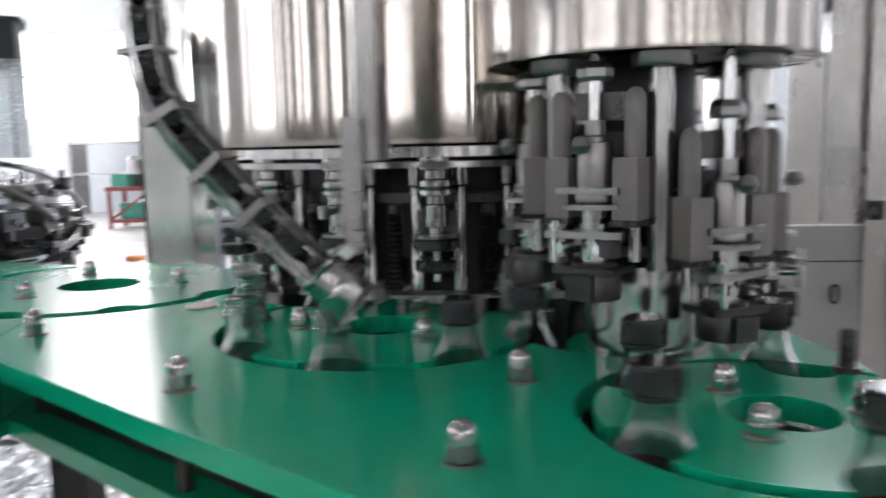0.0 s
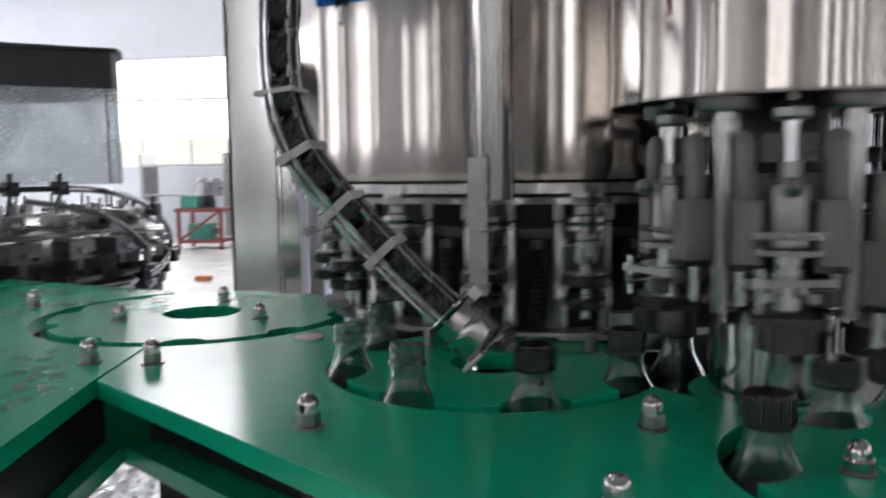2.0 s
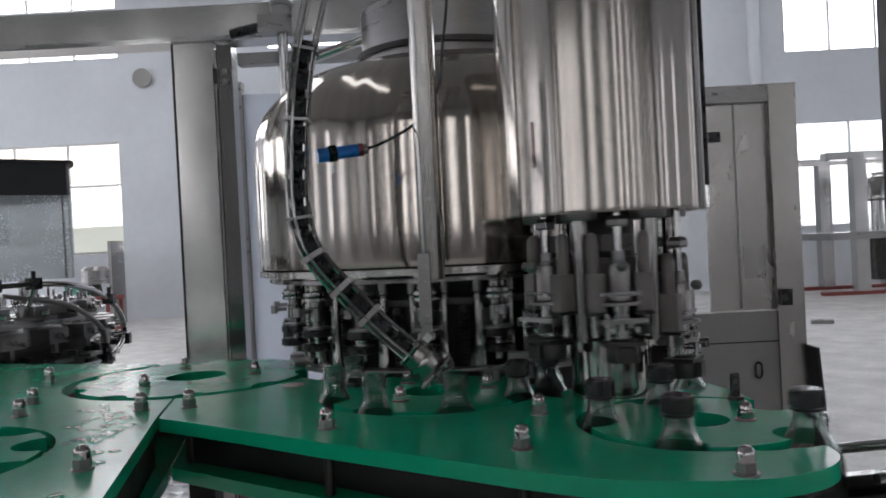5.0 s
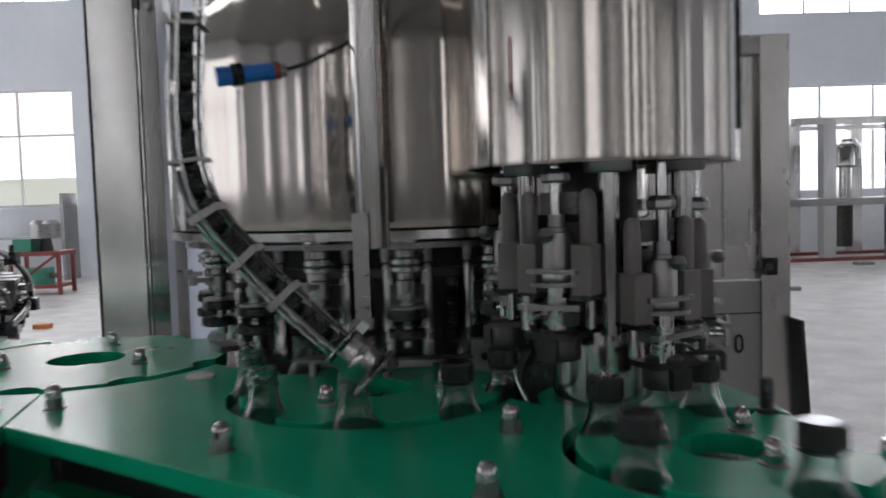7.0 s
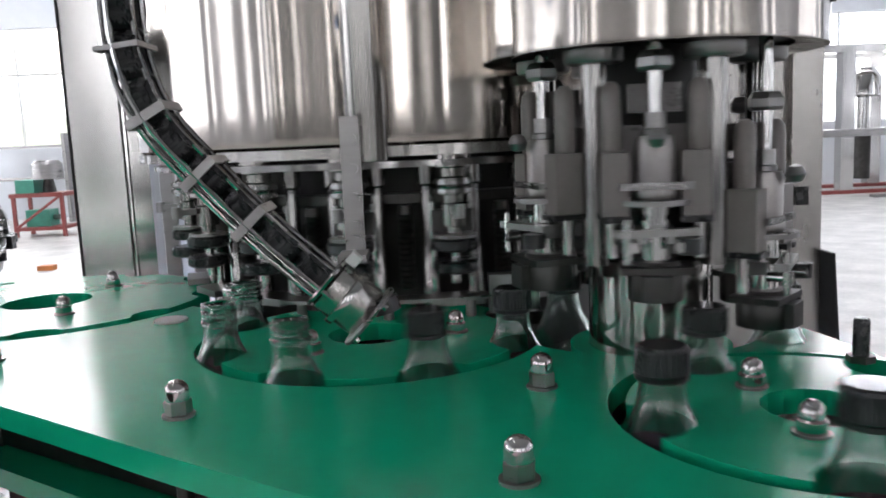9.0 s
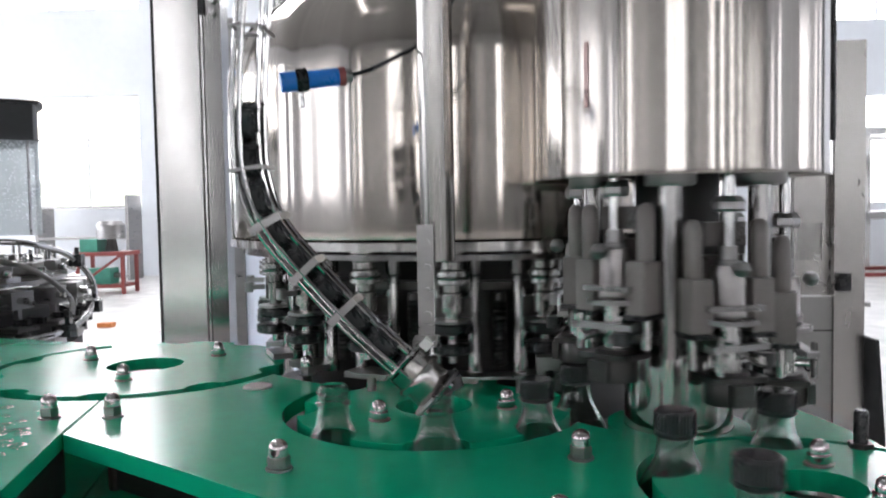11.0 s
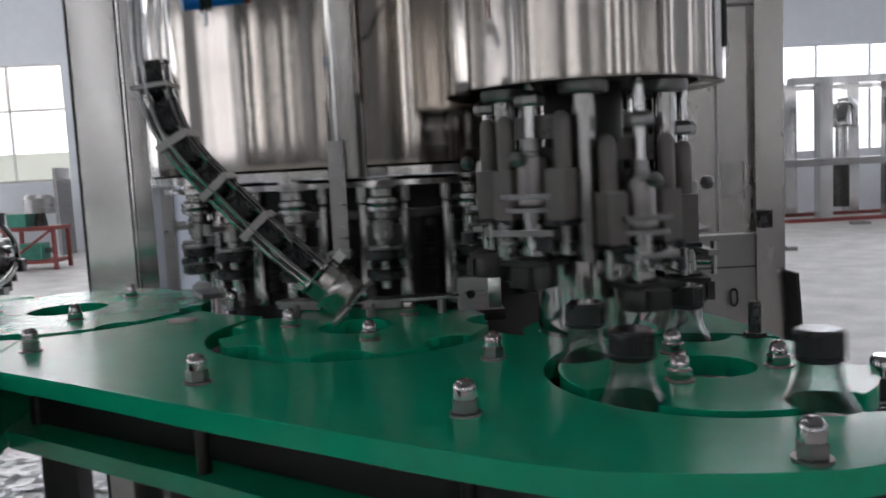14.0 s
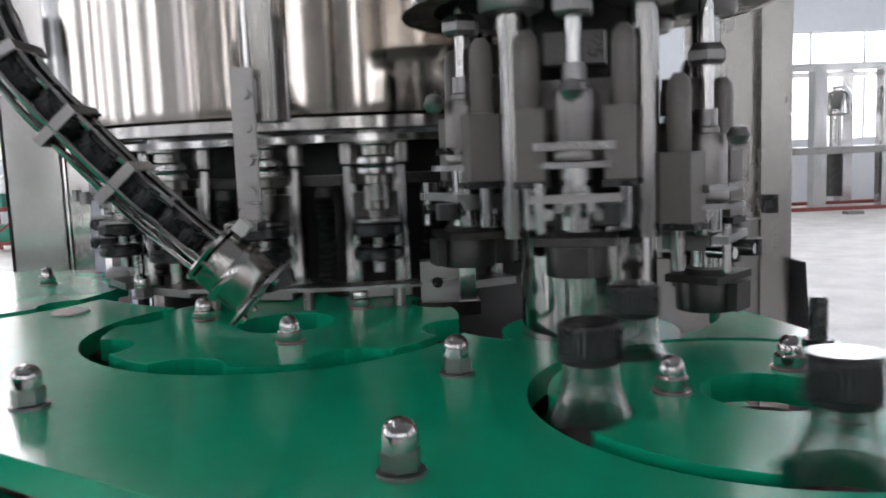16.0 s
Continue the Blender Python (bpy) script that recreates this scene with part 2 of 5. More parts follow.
def box(bm, x0, y0, z0, x1, y1, z1, m=None):
    vs = [bm.verts.new((x, y, z)) for x in (x0, x1) for y in (y0, y1) for z in (z0, z1)]
    if m is not None:
        for v in vs:
            v.co = m @ v.co
    for q in ((0, 1, 3, 2), (4, 6, 7, 5), (0, 4, 5, 1), (2, 3, 7, 6), (0, 2, 6, 4), (1, 5, 7, 3)):
        bm.faces.new([vs[k] for k in q])
    return bm


def boxes(*args):
    bm = bmesh.new()
    for a in args:
        box(bm, *a)
    return bm


def lathe(profile, n=32, bm=None, at=(0, 0, 0), m=None, closed=False):
    """Spin rows of (radius, height) about z; ends with radius 0 are closed to a point."""
    bm = bm or bmesh.new()
    m = m or Matrix()
    rings = []
    for r, z in profile:
        if r < 1e-6:
            rings.append([bm.verts.new(m @ Vector((at[0], at[1], at[2] + z)))])
        else:
            rings.append([bm.verts.new(m @ Vector((at[0] + r * math.cos(2 * math.pi * k / n), at[1] + r * math.sin(2 * math.pi * k / n), at[2] + z))) for k in range(n)])
    pairs = list(zip(rings, rings[1:])) + ([(rings[-1], rings[0])] if closed else [])
    for a, b in pairs:
        for k in range(n):
            f = [a[k % len(a)], a[(k + 1) % len(a)], b[(k + 1) % len(b)], b[k % len(b)]]
            f = list(dict.fromkeys(f))
            if len(f) > 2:
                bm.faces.new(f)
    return bm


def rod(bm, p, q, r, n=12):
    """A closed round bar from p to q."""
    p, q = Vector(p), Vector(q)
    m = Matrix.Translation(p) @ (q - p).to_track_quat("Z", "Y").to_matrix().to_4x4()
    return lathe([(0, 0), (r, 0), (r, (q - p).length), (0, (q - p).length)], n, bm, m=m)


def tube(bm, pts, r, n=8):
    """A bent round bar through the points."""
    pts = [Vector(p) for p in pts]
    rings = []
    side = None
    for k, p in enumerate(pts):
        d = (pts[min(k + 1, len(pts) - 1)] - pts[max(k - 1, 0)]).normalized()
        if side is None:
            side = d.orthogonal().normalized()
        side = (side - side.dot(d) * d).normalized()
        up = d.cross(side)
        rings.append([bm.verts.new(p + r * (math.cos(2 * math.pi * i / n) * side + math.sin(2 * math.pi * i / n) * up)) for i in range(n)])
    for a, b in zip(rings, rings[1:]):
        for i in range(n):
            bm.faces.new((a[i], a[(i + 1) % n], b[(i + 1) % n], b[i]))
    bm.faces.new(rings[0][::-1])
    bm.faces.new(rings[-1])
    return bm


def smooth_line(pts, steps=6):
    """Catmull-Rom through the points."""
    pts = [Vector(p) for p in pts]
    out = []
    for k in range(len(pts) - 1):
        a, b, c, d = pts[max(k - 1, 0)], pts[k], pts[k + 1], pts[min(k + 2, len(pts) - 1)]
        for i in range(steps):
            t = i / steps
            out.append(0.5 * ((2 * b) + (c - a) * t + (2 * a - 5 * b + 4 * c - d) * t * t + (3 * b - a - 3 * c + d) * t ** 3))
    return out + [pts[-1]]


def ring_pts(cx, cy, r, n=48, a0=0.0, a1=360.0):
    return [(cx + r * math.cos(radians(a0 + (a1 - a0) * k / n)), cy + r * math.sin(radians(a0 + (a1 - a0) * k / n))) for k in range(n)]


def inside(x, y, poly):
    hit = False
    for (x0, y0), (x1, y1) in zip(poly, poly[1:] + poly[:1]):
        if (y0 > y) != (y1 > y) and x < (x1 - x0) * (y - y0) / (y1 - y0) + x0:
            hit = not hit
    return hit


def sheet(outline, cuts, z0, z1, bevel=0.0015):
    """A flat plate of that outline, less the round cuts (x, y, r)."""
    loops = [outline] + [ring_pts(x, y, r, max(16, int(r * 400))) for x, y, r in cuts]
    vs, es = [], []
    for lp in loops:
        k = len(vs)
        vs += [Vector(p) for p in lp]
        es += [(k + i, k + (i + 1) % len(lp)) for i in range(len(lp))]
    ov, _, of = delaunay_2d_cdt(vs, es, [], 0, 1e-6)[:3]
    bm = bmesh.new()
    top = {}
    for f in of:
        cx, cy = sum(ov[i][0] for i in f) / len(f), sum(ov[i][1] for i in f) / len(f)
        if not inside(cx, cy, outline) or any(math.hypot(cx - x, cy - y) < r * 0.999 for x, y, r in cuts):
            continue
        for i in f:
            if i not in top:
                top[i] = bm.verts.new((ov[i][0], ov[i][1], z1))
        bm.faces.new([top[i] for i in f])
    bmesh.ops.recalc_face_normals(bm, faces=bm.faces)
    made = bmesh.ops.extrude_face_region(bm, geom=list(bm.faces))
    for v in made["geom"]:
        if isinstance(v, bmesh.types.BMVert):
            v.co.z = z0
    bmesh.ops.recalc_face_normals(bm, faces=bm.faces)
    return bm


# ---- hall ----
A0, A1, B0, B1, HALL = -13.0, 13.0, -9.0, 16.0, 7.2


def quad_box(name, a0, b0, z0, a1, b1, z1, material, label, kind="structure", category="wall"):
    bm = bmesh.new()
    m = Matrix.Translation((0.2, 0, 0)) @ Matrix.Rotation(radians(YAW), 4, "Z")
    box(bm, a0, b0, z0, a1, b1, z1, m)
    return tagged(finish(bm, name, material, smooth=False), label, category, "", kind)


quad_box("floor", A0 - 0.3, B0 - 0.3, -0.2, A1 + 0.3, B1 + 0.3, 0.0, FLOOR, "worn pale grey painted workshop floor", category="floor")
quad_box("ceiling", A0 - 0.3, B0 - 0.3, HALL, A1 + 0.3, B1 + 0.3, HALL + 0.15, CEILING, "grey sheet roof of the workshop", category="ceiling")


def wall_with_openings(name, along, lo, hi, fixed, thick, openings, label, material=WALL):
    """A wall along 'a' or 'b' with rectangular openings (from, to, sill, head)."""
    bm = bmesh.new()
    m = Matrix.Translation((0.2, 0, 0)) @ Matrix.Rotation(radians(YAW), 4, "Z")

    def piece(s0, s1, z0, z1):
        if s1 - s0 > 1e-4 and z1 - z0 > 1e-4:
            if along == "a":
                box(bm, s0, fixed, z0, s1, fixed + thick, z1, m)
            else:
                box(bm, fixed, s0, z0, fixed + thick, s1, z1, m)
    xs = sorted({lo, hi, *[o[0] for o in openings], *[o[1] for o in openings]})
    for s0, s1 in zip(xs, xs[1:]):
        mid = (s0 + s1) / 2
        z = 0.0
        for o in sorted([o for o in openings if o[0] < mid < o[1]], key=lambda o: o[2]):
            piece(s0, s1, z, o[2])
            z = o[3]
        piece(s0, s1, z, HALL)
    bmesh.ops.remove_doubles(bm, verts=bm.verts, dist=1e-5)
    return tagged(finish(bm, name, material, smooth=False), label, "wall", "", "structure")


OPEN_BACK = [(-12.2, -6.70, 1.35, 3.62), (-12.2, -6.64, 5.33, 6.95), (6.82, 12.4, 4.72, 6.10), (6.98, 12.4, 1.2, 3.3), (-3.6, 3.6, 5.35, 6.3)]
# front windows are unseen, added as bright bands for the steel to reflect
OPEN_FRONT = [(-11.7 + 3.1 * k, -10.8 + 3.1 * k, 0.9, 4.9) for k in range(8)]
OPEN_LEFT = [(-7.5, -6.0, 1.0, 4.6), (-3.5, -2.0, 1.0, 4.6), (0.5, 3.5, 1.0, 4.6), (5.0, 9.0, 1.0, 4.6), (10.5, 15.0, 1.0, 4.6)]
OPEN_RIGHT = [(-6.5, -5.2, 1.0, 4.6), (-2.0, -0.7, 1.0, 4.6), (3.0, 4.6, 1.0, 4.6), (8.0, 11.0, 1.0, 4.6)]
wall_with_openings("wall_back", "a", A0, A1, B1, 0.24, OPEN_BACK, "pale blue painted workshop wall with tall windows")
# front wall stands behind the camera, grey to deepen the reflections
wall_with_openings("wall_front", "a", A0, A1, B0 - 0.24, 0.24, OPEN_FRONT, "grey painted workshop wall with tall windows", GREY_WALL)
wall_with_openings("wall_left", "b", B0, B1, A0 - 0.24, 0.24, OPEN_LEFT, "pale blue painted workshop side wall with windows")
wall_with_openings("wall_right", "b", B0, B1, A1, 0.24, OPEN_RIGHT, "pale blue painted workshop side wall with windows")
ROT = Matrix.Translation((0.2, 0, 0)) @ Matrix.Rotation(radians(YAW), 4, "Z")
count = 0
for along, fixed, way, openings in (("a", B1, 1, OPEN_BACK), ("a", B0 - 0.24, -1, OPEN_FRONT), ("b", A0 - 0.24, -1, OPEN_LEFT), ("b", A1, 1, OPEN_RIGHT)):
    for s0, s1, z0, z1 in openings:
        count += 1
        win = thing("window_%d" % count, 0, 0, 0, "white framed workshop window, bright with daylight", "window", "", "structure")
        win.matrix_basis = ROT
        inner = fixed + 0.10
        bm = bmesh.new()
        n = max(2, round((s1 - s0) / 1.0))
        bars = [s0 + (s1 - s0) * k / n for k in range(n + 1)]
        levels = [z0, z0 + 0.62 * (z1 - z0), z1] if z1 - z0 > 1.5 else [z0, z1]

        def place(bm, p0, p1, q0, q1, d0, d1):
            if along == "a":
                box(bm, p0, d0, q0, p1, d1, q1)
            else:
                box(bm, d0, p0, q0, d1, p1, q1)
        for x in bars:
            place(bm, x - 0.022, x + 0.022, z0, z1, inner, inner + 0.05)
        part("window_frame", bm, FRAME_WHITE, win, smooth=False)
        bm = bmesh.new()
        for z in levels:
            place(bm, s0, s1, z - 0.028, z + 0.028, inner + 0.004, inner + 0.046)
        part("transom", bm, FRAME_WHITE, win, smooth=False)
        bm = bmesh.new()
        place(bm, s0, s1, z0, z1, inner + 0.02, inner + 0.026)
        pane = part("pane", bm, PANE, win, smooth=False)
        pane.visible_shadow = False
        bm = bmesh.new()
        far = fixed + (0.9 if way > 0 else -0.66)
        place(bm, s0 - 1.2, s1 + 1.2, z0 - 1.2, z1 + 1.2, far, far + 0.02)
        back = tagged(finish(bm, "backdrop", OPEN_SKY if openings is OPEN_BACK and z0 > 4.5 else FRONT_GLOW if openings is OPEN_FRONT else DAYLIGHT, smooth=False), "bright overcast daylight outside the window", "backdrop", "", "structure")
        back.matrix_basis = ROT
        back.visible_shadow = False

for a, b, z, wide, high, ia, ib, watts in (
        (-9.2, B1 - 0.1, 2.5, 5.8, 2.2, 0, -1, 150), (10.0, B1 - 0.1, 2.5, 4.6, 2.2, 0, -1, 90), (0.0, B1 - 0.1, 5.8, 7.0, 0.9, 0, -1, 50), (-9.2, B1 - 0.1, 6.1, 5.8, 1.4, 0, -1, 90),
        (A0 + 0.1, 7.0, 2.8, 4.0, 3.4, 1, 0, 170), (A0 + 0.1, 12.7, 2.8, 4.4, 3.4, 1, 0, 170), (A1 - 0.1, 9.5, 2.8, 3.0, 3.4, -1, 0, 60)):
    window_light(a, b, z, wide, high, ia, ib, watts)
# unseen glowing roof strips with lamps, added for top light and plate glare
for a, b, half, watts in ((-3.0, 2.0, 0.14, 14), (-5.0, 9.5, 1.2, 210), (4.8, 11.0, 1.2, 110)):
    bm = boxes((a - half, b - 3, HALL - 0.03, a + half, b + 3, HALL - 0.005))
    o = tagged(finish(bm, "roof_light", DAYLIGHT, smooth=False), "unseen glowing roof strip added for top light and plate glare", "roof light", "roof lights", "structure")
    o.matrix_basis = ROT
    lamp = new("roof_light_lamp", bpy.data.lights.new("roof_light_lamp", "AREA"))
    lamp.data.shape, lamp.data.size, lamp.data.size_y, lamp.data.energy, lamp.data.color = "RECTANGLE", 2 * half, 6, watts, (0.955, 0.965, 1.0)
    lamp.matrix_world = Matrix.Translation(W(a, b, HALL - 0.06)) @ Matrix.Rotation(radians(YAW), 4, "Z")

# ---- green table plates ----
TOP, STAR = 1.0, 1.001
SEAM = (-0.955, 0.615)
front_edge = [(p.x, p.y) for p in smooth_line([(x, y, 0) for x, y in ((-0.785, 0.478), (-0.60, 0.495), (-0.42, 0.508), (-0.27, 0.523), (-0.15, 0.535), (-0.06, 0.553), (0.02, 0.597), (0.074, 0.640), (0.104, 0.695), (0.104, 0.750), (0.072, 0.798), (0.028, 0.852), (-0.018, 0.907), (-0.056, 0.968), (-0.103, 1.022), (-0.186, 1.088), (-0.30, 1.15), (-0.42, 1.2))], 6)]
main_outline = front_edge + [(-0.75, 1.10), (-0.98, 0.93), (-1.02, 0.80), (-1.0, 0.66), SEAM]
left_outline = [(-0.788, 0.475), (-0.958, 0.613), (-1.1, 0.75), (-1.36, 0.80), (-1.80, 0.62), (-2.2, 0.0), (-1.9, -0.4), (-0.45, -0.35), (-0.16, 0.005)]


def plate(name, outline, cuts, z0, z1, label):
    ob = finish(sheet(outline, cuts, z0, z1), name, GREEN, smooth=False)
    return tagged(ob, label, "table plate", "table plates")


EXIT = 318.0
EXIT_YAW = EXIT + 90 - 360
MAIN_CUTS = [(*MID, 0.187), (*RIGHT, 0.153), (*LEFT, 0.246), (*FILLER, 0.425), (CAPPER[0] + VX * 0.075, CAPPER[1] + VY * 0.075, 0.14)]
for d in (0.02, 0.055, 0.09, 0.125):
    MAIN_CUTS.append((RIGHT[0] + R_RIGHT * math.cos(radians(EXIT)) + d * math.cos(radians(EXIT_YAW)), RIGHT[1] + R_RIGHT * math.sin(radians(EXIT)) + d * math.sin(radians(EXIT_YAW)), 0.0425))
LEFT_CUTS = [(*LEFT, 0.246), (*RINSER, 0.66), (*INFEED, 0.222)]
plate("table_plate", main_outline, MAIN_CUTS, TOP - 0.02, TOP, "glossy green plastic table plate with round star wheel cut-outs")
plate("table_plate", left_outline, LEFT_CUTS, TOP - 0.02, TOP, "wet green plastic table plate beside the rinser")
plate("lower_plate", [(-0.82, 0.515), (-0.50, 0.545), (-0.16, 0.565), (-0.03, 0.60), (0.05, 0.67), (0.07, 0.78), (-0.03, 0.93), (-0.193, 1.10), (-0.42, 1.2), (-0.75, 1.15), (-1.0, 0.95), (-1.2, 0.85), (-0.98, 0.64)], [], 0.89, 0.91, "lower green plastic support plate under the bottles")
plate("lower_plate", [(-0.803, 0.498), (-0.983, 0.638), (-1.2, 0.85), (-1.75, 0.65), (-2.1, 0.0), (-1.8, -0.35), (-0.5, -0.3), (-0.22, 0.02)], [], 0.89, 0.91, "lower green plastic support plate beside the rinser")


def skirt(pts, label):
    """An added upright black sheet for the shade between the two plates, set back from their front edge."""
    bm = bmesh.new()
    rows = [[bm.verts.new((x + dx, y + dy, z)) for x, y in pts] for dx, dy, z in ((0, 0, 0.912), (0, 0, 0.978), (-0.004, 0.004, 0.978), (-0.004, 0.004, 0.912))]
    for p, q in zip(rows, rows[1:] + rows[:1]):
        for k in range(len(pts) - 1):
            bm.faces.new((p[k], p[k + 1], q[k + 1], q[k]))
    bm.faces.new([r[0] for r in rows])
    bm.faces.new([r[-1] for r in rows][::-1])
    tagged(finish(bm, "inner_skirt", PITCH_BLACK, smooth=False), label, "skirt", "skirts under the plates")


# black sheets added to darken the gap under both plates
skirt([(-0.830, 0.548), (-0.50, 0.585), (-0.30, 0.600), (-0.16, 0.612), (-0.06, 0.640), (0.0, 0.690), (0.02, 0.76)], "added black sheet for the shade between the green plates")
skirt([(-0.845, 0.500), (-0.60, 0.317), (-0.40, 0.168), (-0.23, 0.040)], "added black sheet for the shade under the wet plate")


def acorn_nut(x, y, z=TOP, group="nuts on the table plates", stud=True, s=1.0):
    e = thing("acorn_nut", x, y, z, "shiny stainless acorn nut on a washer", "nut", group)
    nut_parts(e, stud, s)
    return e


def nut_parts(e, stud=True, s=1.0):
    part("washer", lathe([(0, 0), (0.0128 * s, 0), (0.0128 * s, 0.0022), (0, 0.0022)], 24), SATIN, e)
    bm = lathe([(0, 0.002), (0.0100 * s, 0.002), (0.0108 * s, 0.0032), (0.0108 * s, 0.0125 * s), (0.0098 * s, 0.0138 * s), (0, 0.0138 * s)], 6)
    part("hex_nut", bm, SATIN, e, smooth=False)
    dome = [(0.0094 * s * math.cos(radians(k * 15)), 0.0210 * s + 0.0085 * s * math.sin(radians(k * 15))) for k in range(6)] + [(0, 0.0295 * s)]
    part("dome", lathe([(0, 0.0134 * s), (0.0094 * s, 0.0134 * s)] + dome, 20), CHROME, e)
    if stud:
        part("stud", rod(bmesh.new(), (0, 0, -0.108), (0, 0, 0.0), 0.007, 12), DARK_STEEL, e)


first_nut = acorn_nut(-0.203, 0.608)
for x, y in ((-0.493, 0.561), (-0.818, 0.551), (-0.873, 0.498), (-1.36, 0.56), (-0.289, 0.771), (-0.828, 0.856), (0.047, 0.638), (-1.115, 0.428), (-0.596, 0.274), (-1.02, 0.37)):
    copy_thing(first_nut, pose(x, y, TOP, 0, 0, (x * 977) % 60))
tagged(finish(lathe([(0, 0.0005), (0.020, 0.0005), (0.020, 0.002), (0.0195, 0.003), (0, 0.003)], 32, at=(0, 0, 0)), "round_cover", WHITE_PLASTIC), "small pale plastic hole cover on the table plate", "cover").matrix_basis = pose(-0.813, 0.757, TOP)


# ---- star wheels ----
def star_wheel(name, cx, cy, n, r_pitch, r_out, pocket, hole, nut_r, phase, nut_phase, label):
    e = thing(name, cx, cy, 0, label, "star wheel", "star wheels")
    cuts = [(r_pitch * math.cos(radians(phase + 360 / n * k)), r_pitch * math.sin(radians(phase + 360 / n * k)), pocket) for k in range(n)]
    part("upper_disc", sheet(ring_pts(0, 0, r_out, 96), cuts + [(0, 0, hole)], TOP - 0.019, STAR), GREEN, e, smooth=False)
    # lower disc coloured black for the shade down in the pockets
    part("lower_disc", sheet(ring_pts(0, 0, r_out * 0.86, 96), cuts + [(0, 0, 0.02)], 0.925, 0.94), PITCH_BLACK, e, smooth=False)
    part("hub", lathe([(0, 0.90), (0.034, 0.90), (0.034, TOP - 0.020), (0, TOP - 0.020)], 28), DARK_STEEL, e)
    nut = None
    for k in range(3):
        a = radians(nut_phase + 120 * k)
        m = pose(nut_r * math.cos(a), nut_r * math.sin(a), STAR)
        if nut is None:
            bm = lathe([(0, 0), (0.0100, 0), (0.0104, 0.001), (0.0104, 0.010), (0.009, 0.0115), (0.0084, 0.0115), (0.0084, 0.016), (0.0072, 0.0205), (0.004, 0.0235), (0, 0.0245)], 24)
            nut = part("acorn_nut", bm, CHROME, e, "chrome acorn nut")
            nut.matrix_basis = m
            part("washer", lathe([(0, -0.0005), (0.0125, -0.0005), (0.0125, 0.0018), (0, 0.0018)], 20), SATIN, nut)
        else:
            again(nut, m)
    return e


mid_star = star_wheel("star_wheel", *MID, 8, 0.178, 0.170, 0.037, 0.048, 0.092, 33, 108, "green plastic eight-pocket star wheel with acorn nuts")
left_star = star_wheel("star_wheel", *LEFT, 10, 0.236, 0.224, 0.032, 0.060, 0.122, 20, 45, "green plastic ten-pocket star wheel with acorn nuts")
right_star = star_wheel("star_wheel", *RIGHT, 5, 0.136, 0.139, 0.036, 0.042, 0.060, 34, 40, "green plastic five-pocket star wheel with acorn nuts")
infeed_star = star_wheel("star_wheel", *INFEED, 10, 0.207, 0.212, 0.040, 0.055, 0.12, 10, 30, "green plastic infeed star wheel")


# thin black discs laid on the lower plate as shade in the recesses
tagged(finish(sheet(ring_pts(*MID, 0.20, 64), [(*MID, 0.036)], 0.9103, 0.9115), "slide_plate", PITCH_BLACK, smooth=False), "thin black disc added for the shade under the star wheel", "slide plate")
tagged(finish(sheet(ring_pts(*RIGHT, 0.150, 64), [(*RIGHT, 0.036), (*CAPPER, 0.145)], 0.9103, 0.9115), "slide_plate", PITCH_BLACK, smooth=False), "thin black disc added for the shade under the star wheel", "slide plate")
tagged(finish(sheet(ring_pts(*CAPPER, 0.144, 64), [(*MID, 0.201), (*CAPPER, 0.062)], 0.9103, 0.9115), "slide_plate", PITCH_BLACK, smooth=False), "thin black disc added for the shade under the capping heads", "slide plate")


# ---- frame under the table ----
under = thing("support_table", 0, 0, 0, "dark steel posts that carry the green plates", "table frame")


def leg(x, y, r, square):
    bm = boxes((-r, -r, 0.03, r, r, 0.89)) if square else rod(bmesh.new(), (0, 0, 0.03), (0, 0, 0.89), r, 24)
    o = part("leg", bm, PITCH_BLACK, under, smooth=not square)
    o.matrix_basis = pose(x, y, 0, 0, 0, 40)
    part("foot", lathe([(0, 0), (r * 1.7, 0), (r * 1.7, 0.012), (r * 0.9, 0.03), (0, 0.03)], 20), SATIN, o)


for x, y, r, square in ((-0.86, 0.60, 0.022, True), (-0.77, 0.66, 0.018, False), (-0.62, 0.62, 0.018, False), (-1.08, 0.48, 0.022, True), (-0.25, 0.70, 0.022, True), (-0.05, 0.85, 0.022, True), (-0.45, 0.25, 0.022, True)):
    leg(x, y, r, square)
gear = thing("drive_motor", -0.72, 0.83, 0, "dark drive motor standing under the table", "motor")
part("body", lathe([(0, 0.0), (0.10, 0.0), (0.10, 0.03), (0.075, 0.05), (0.075, 0.62), (0.06, 0.66), (0, 0.66)], 32), PITCH_BLACK, gear)
part("flange", lathe([(0.06, 0.62), (0.095, 0.62), (0.095, 0.645), (0.06, 0.645)], 32, closed=True), SATIN, gear)
part("ring", lathe([(0.10, 0.30), (0.115, 0.30), (0.115, 0.32), (0.10, 0.32)], 40, closed=True), BLACK, gear)



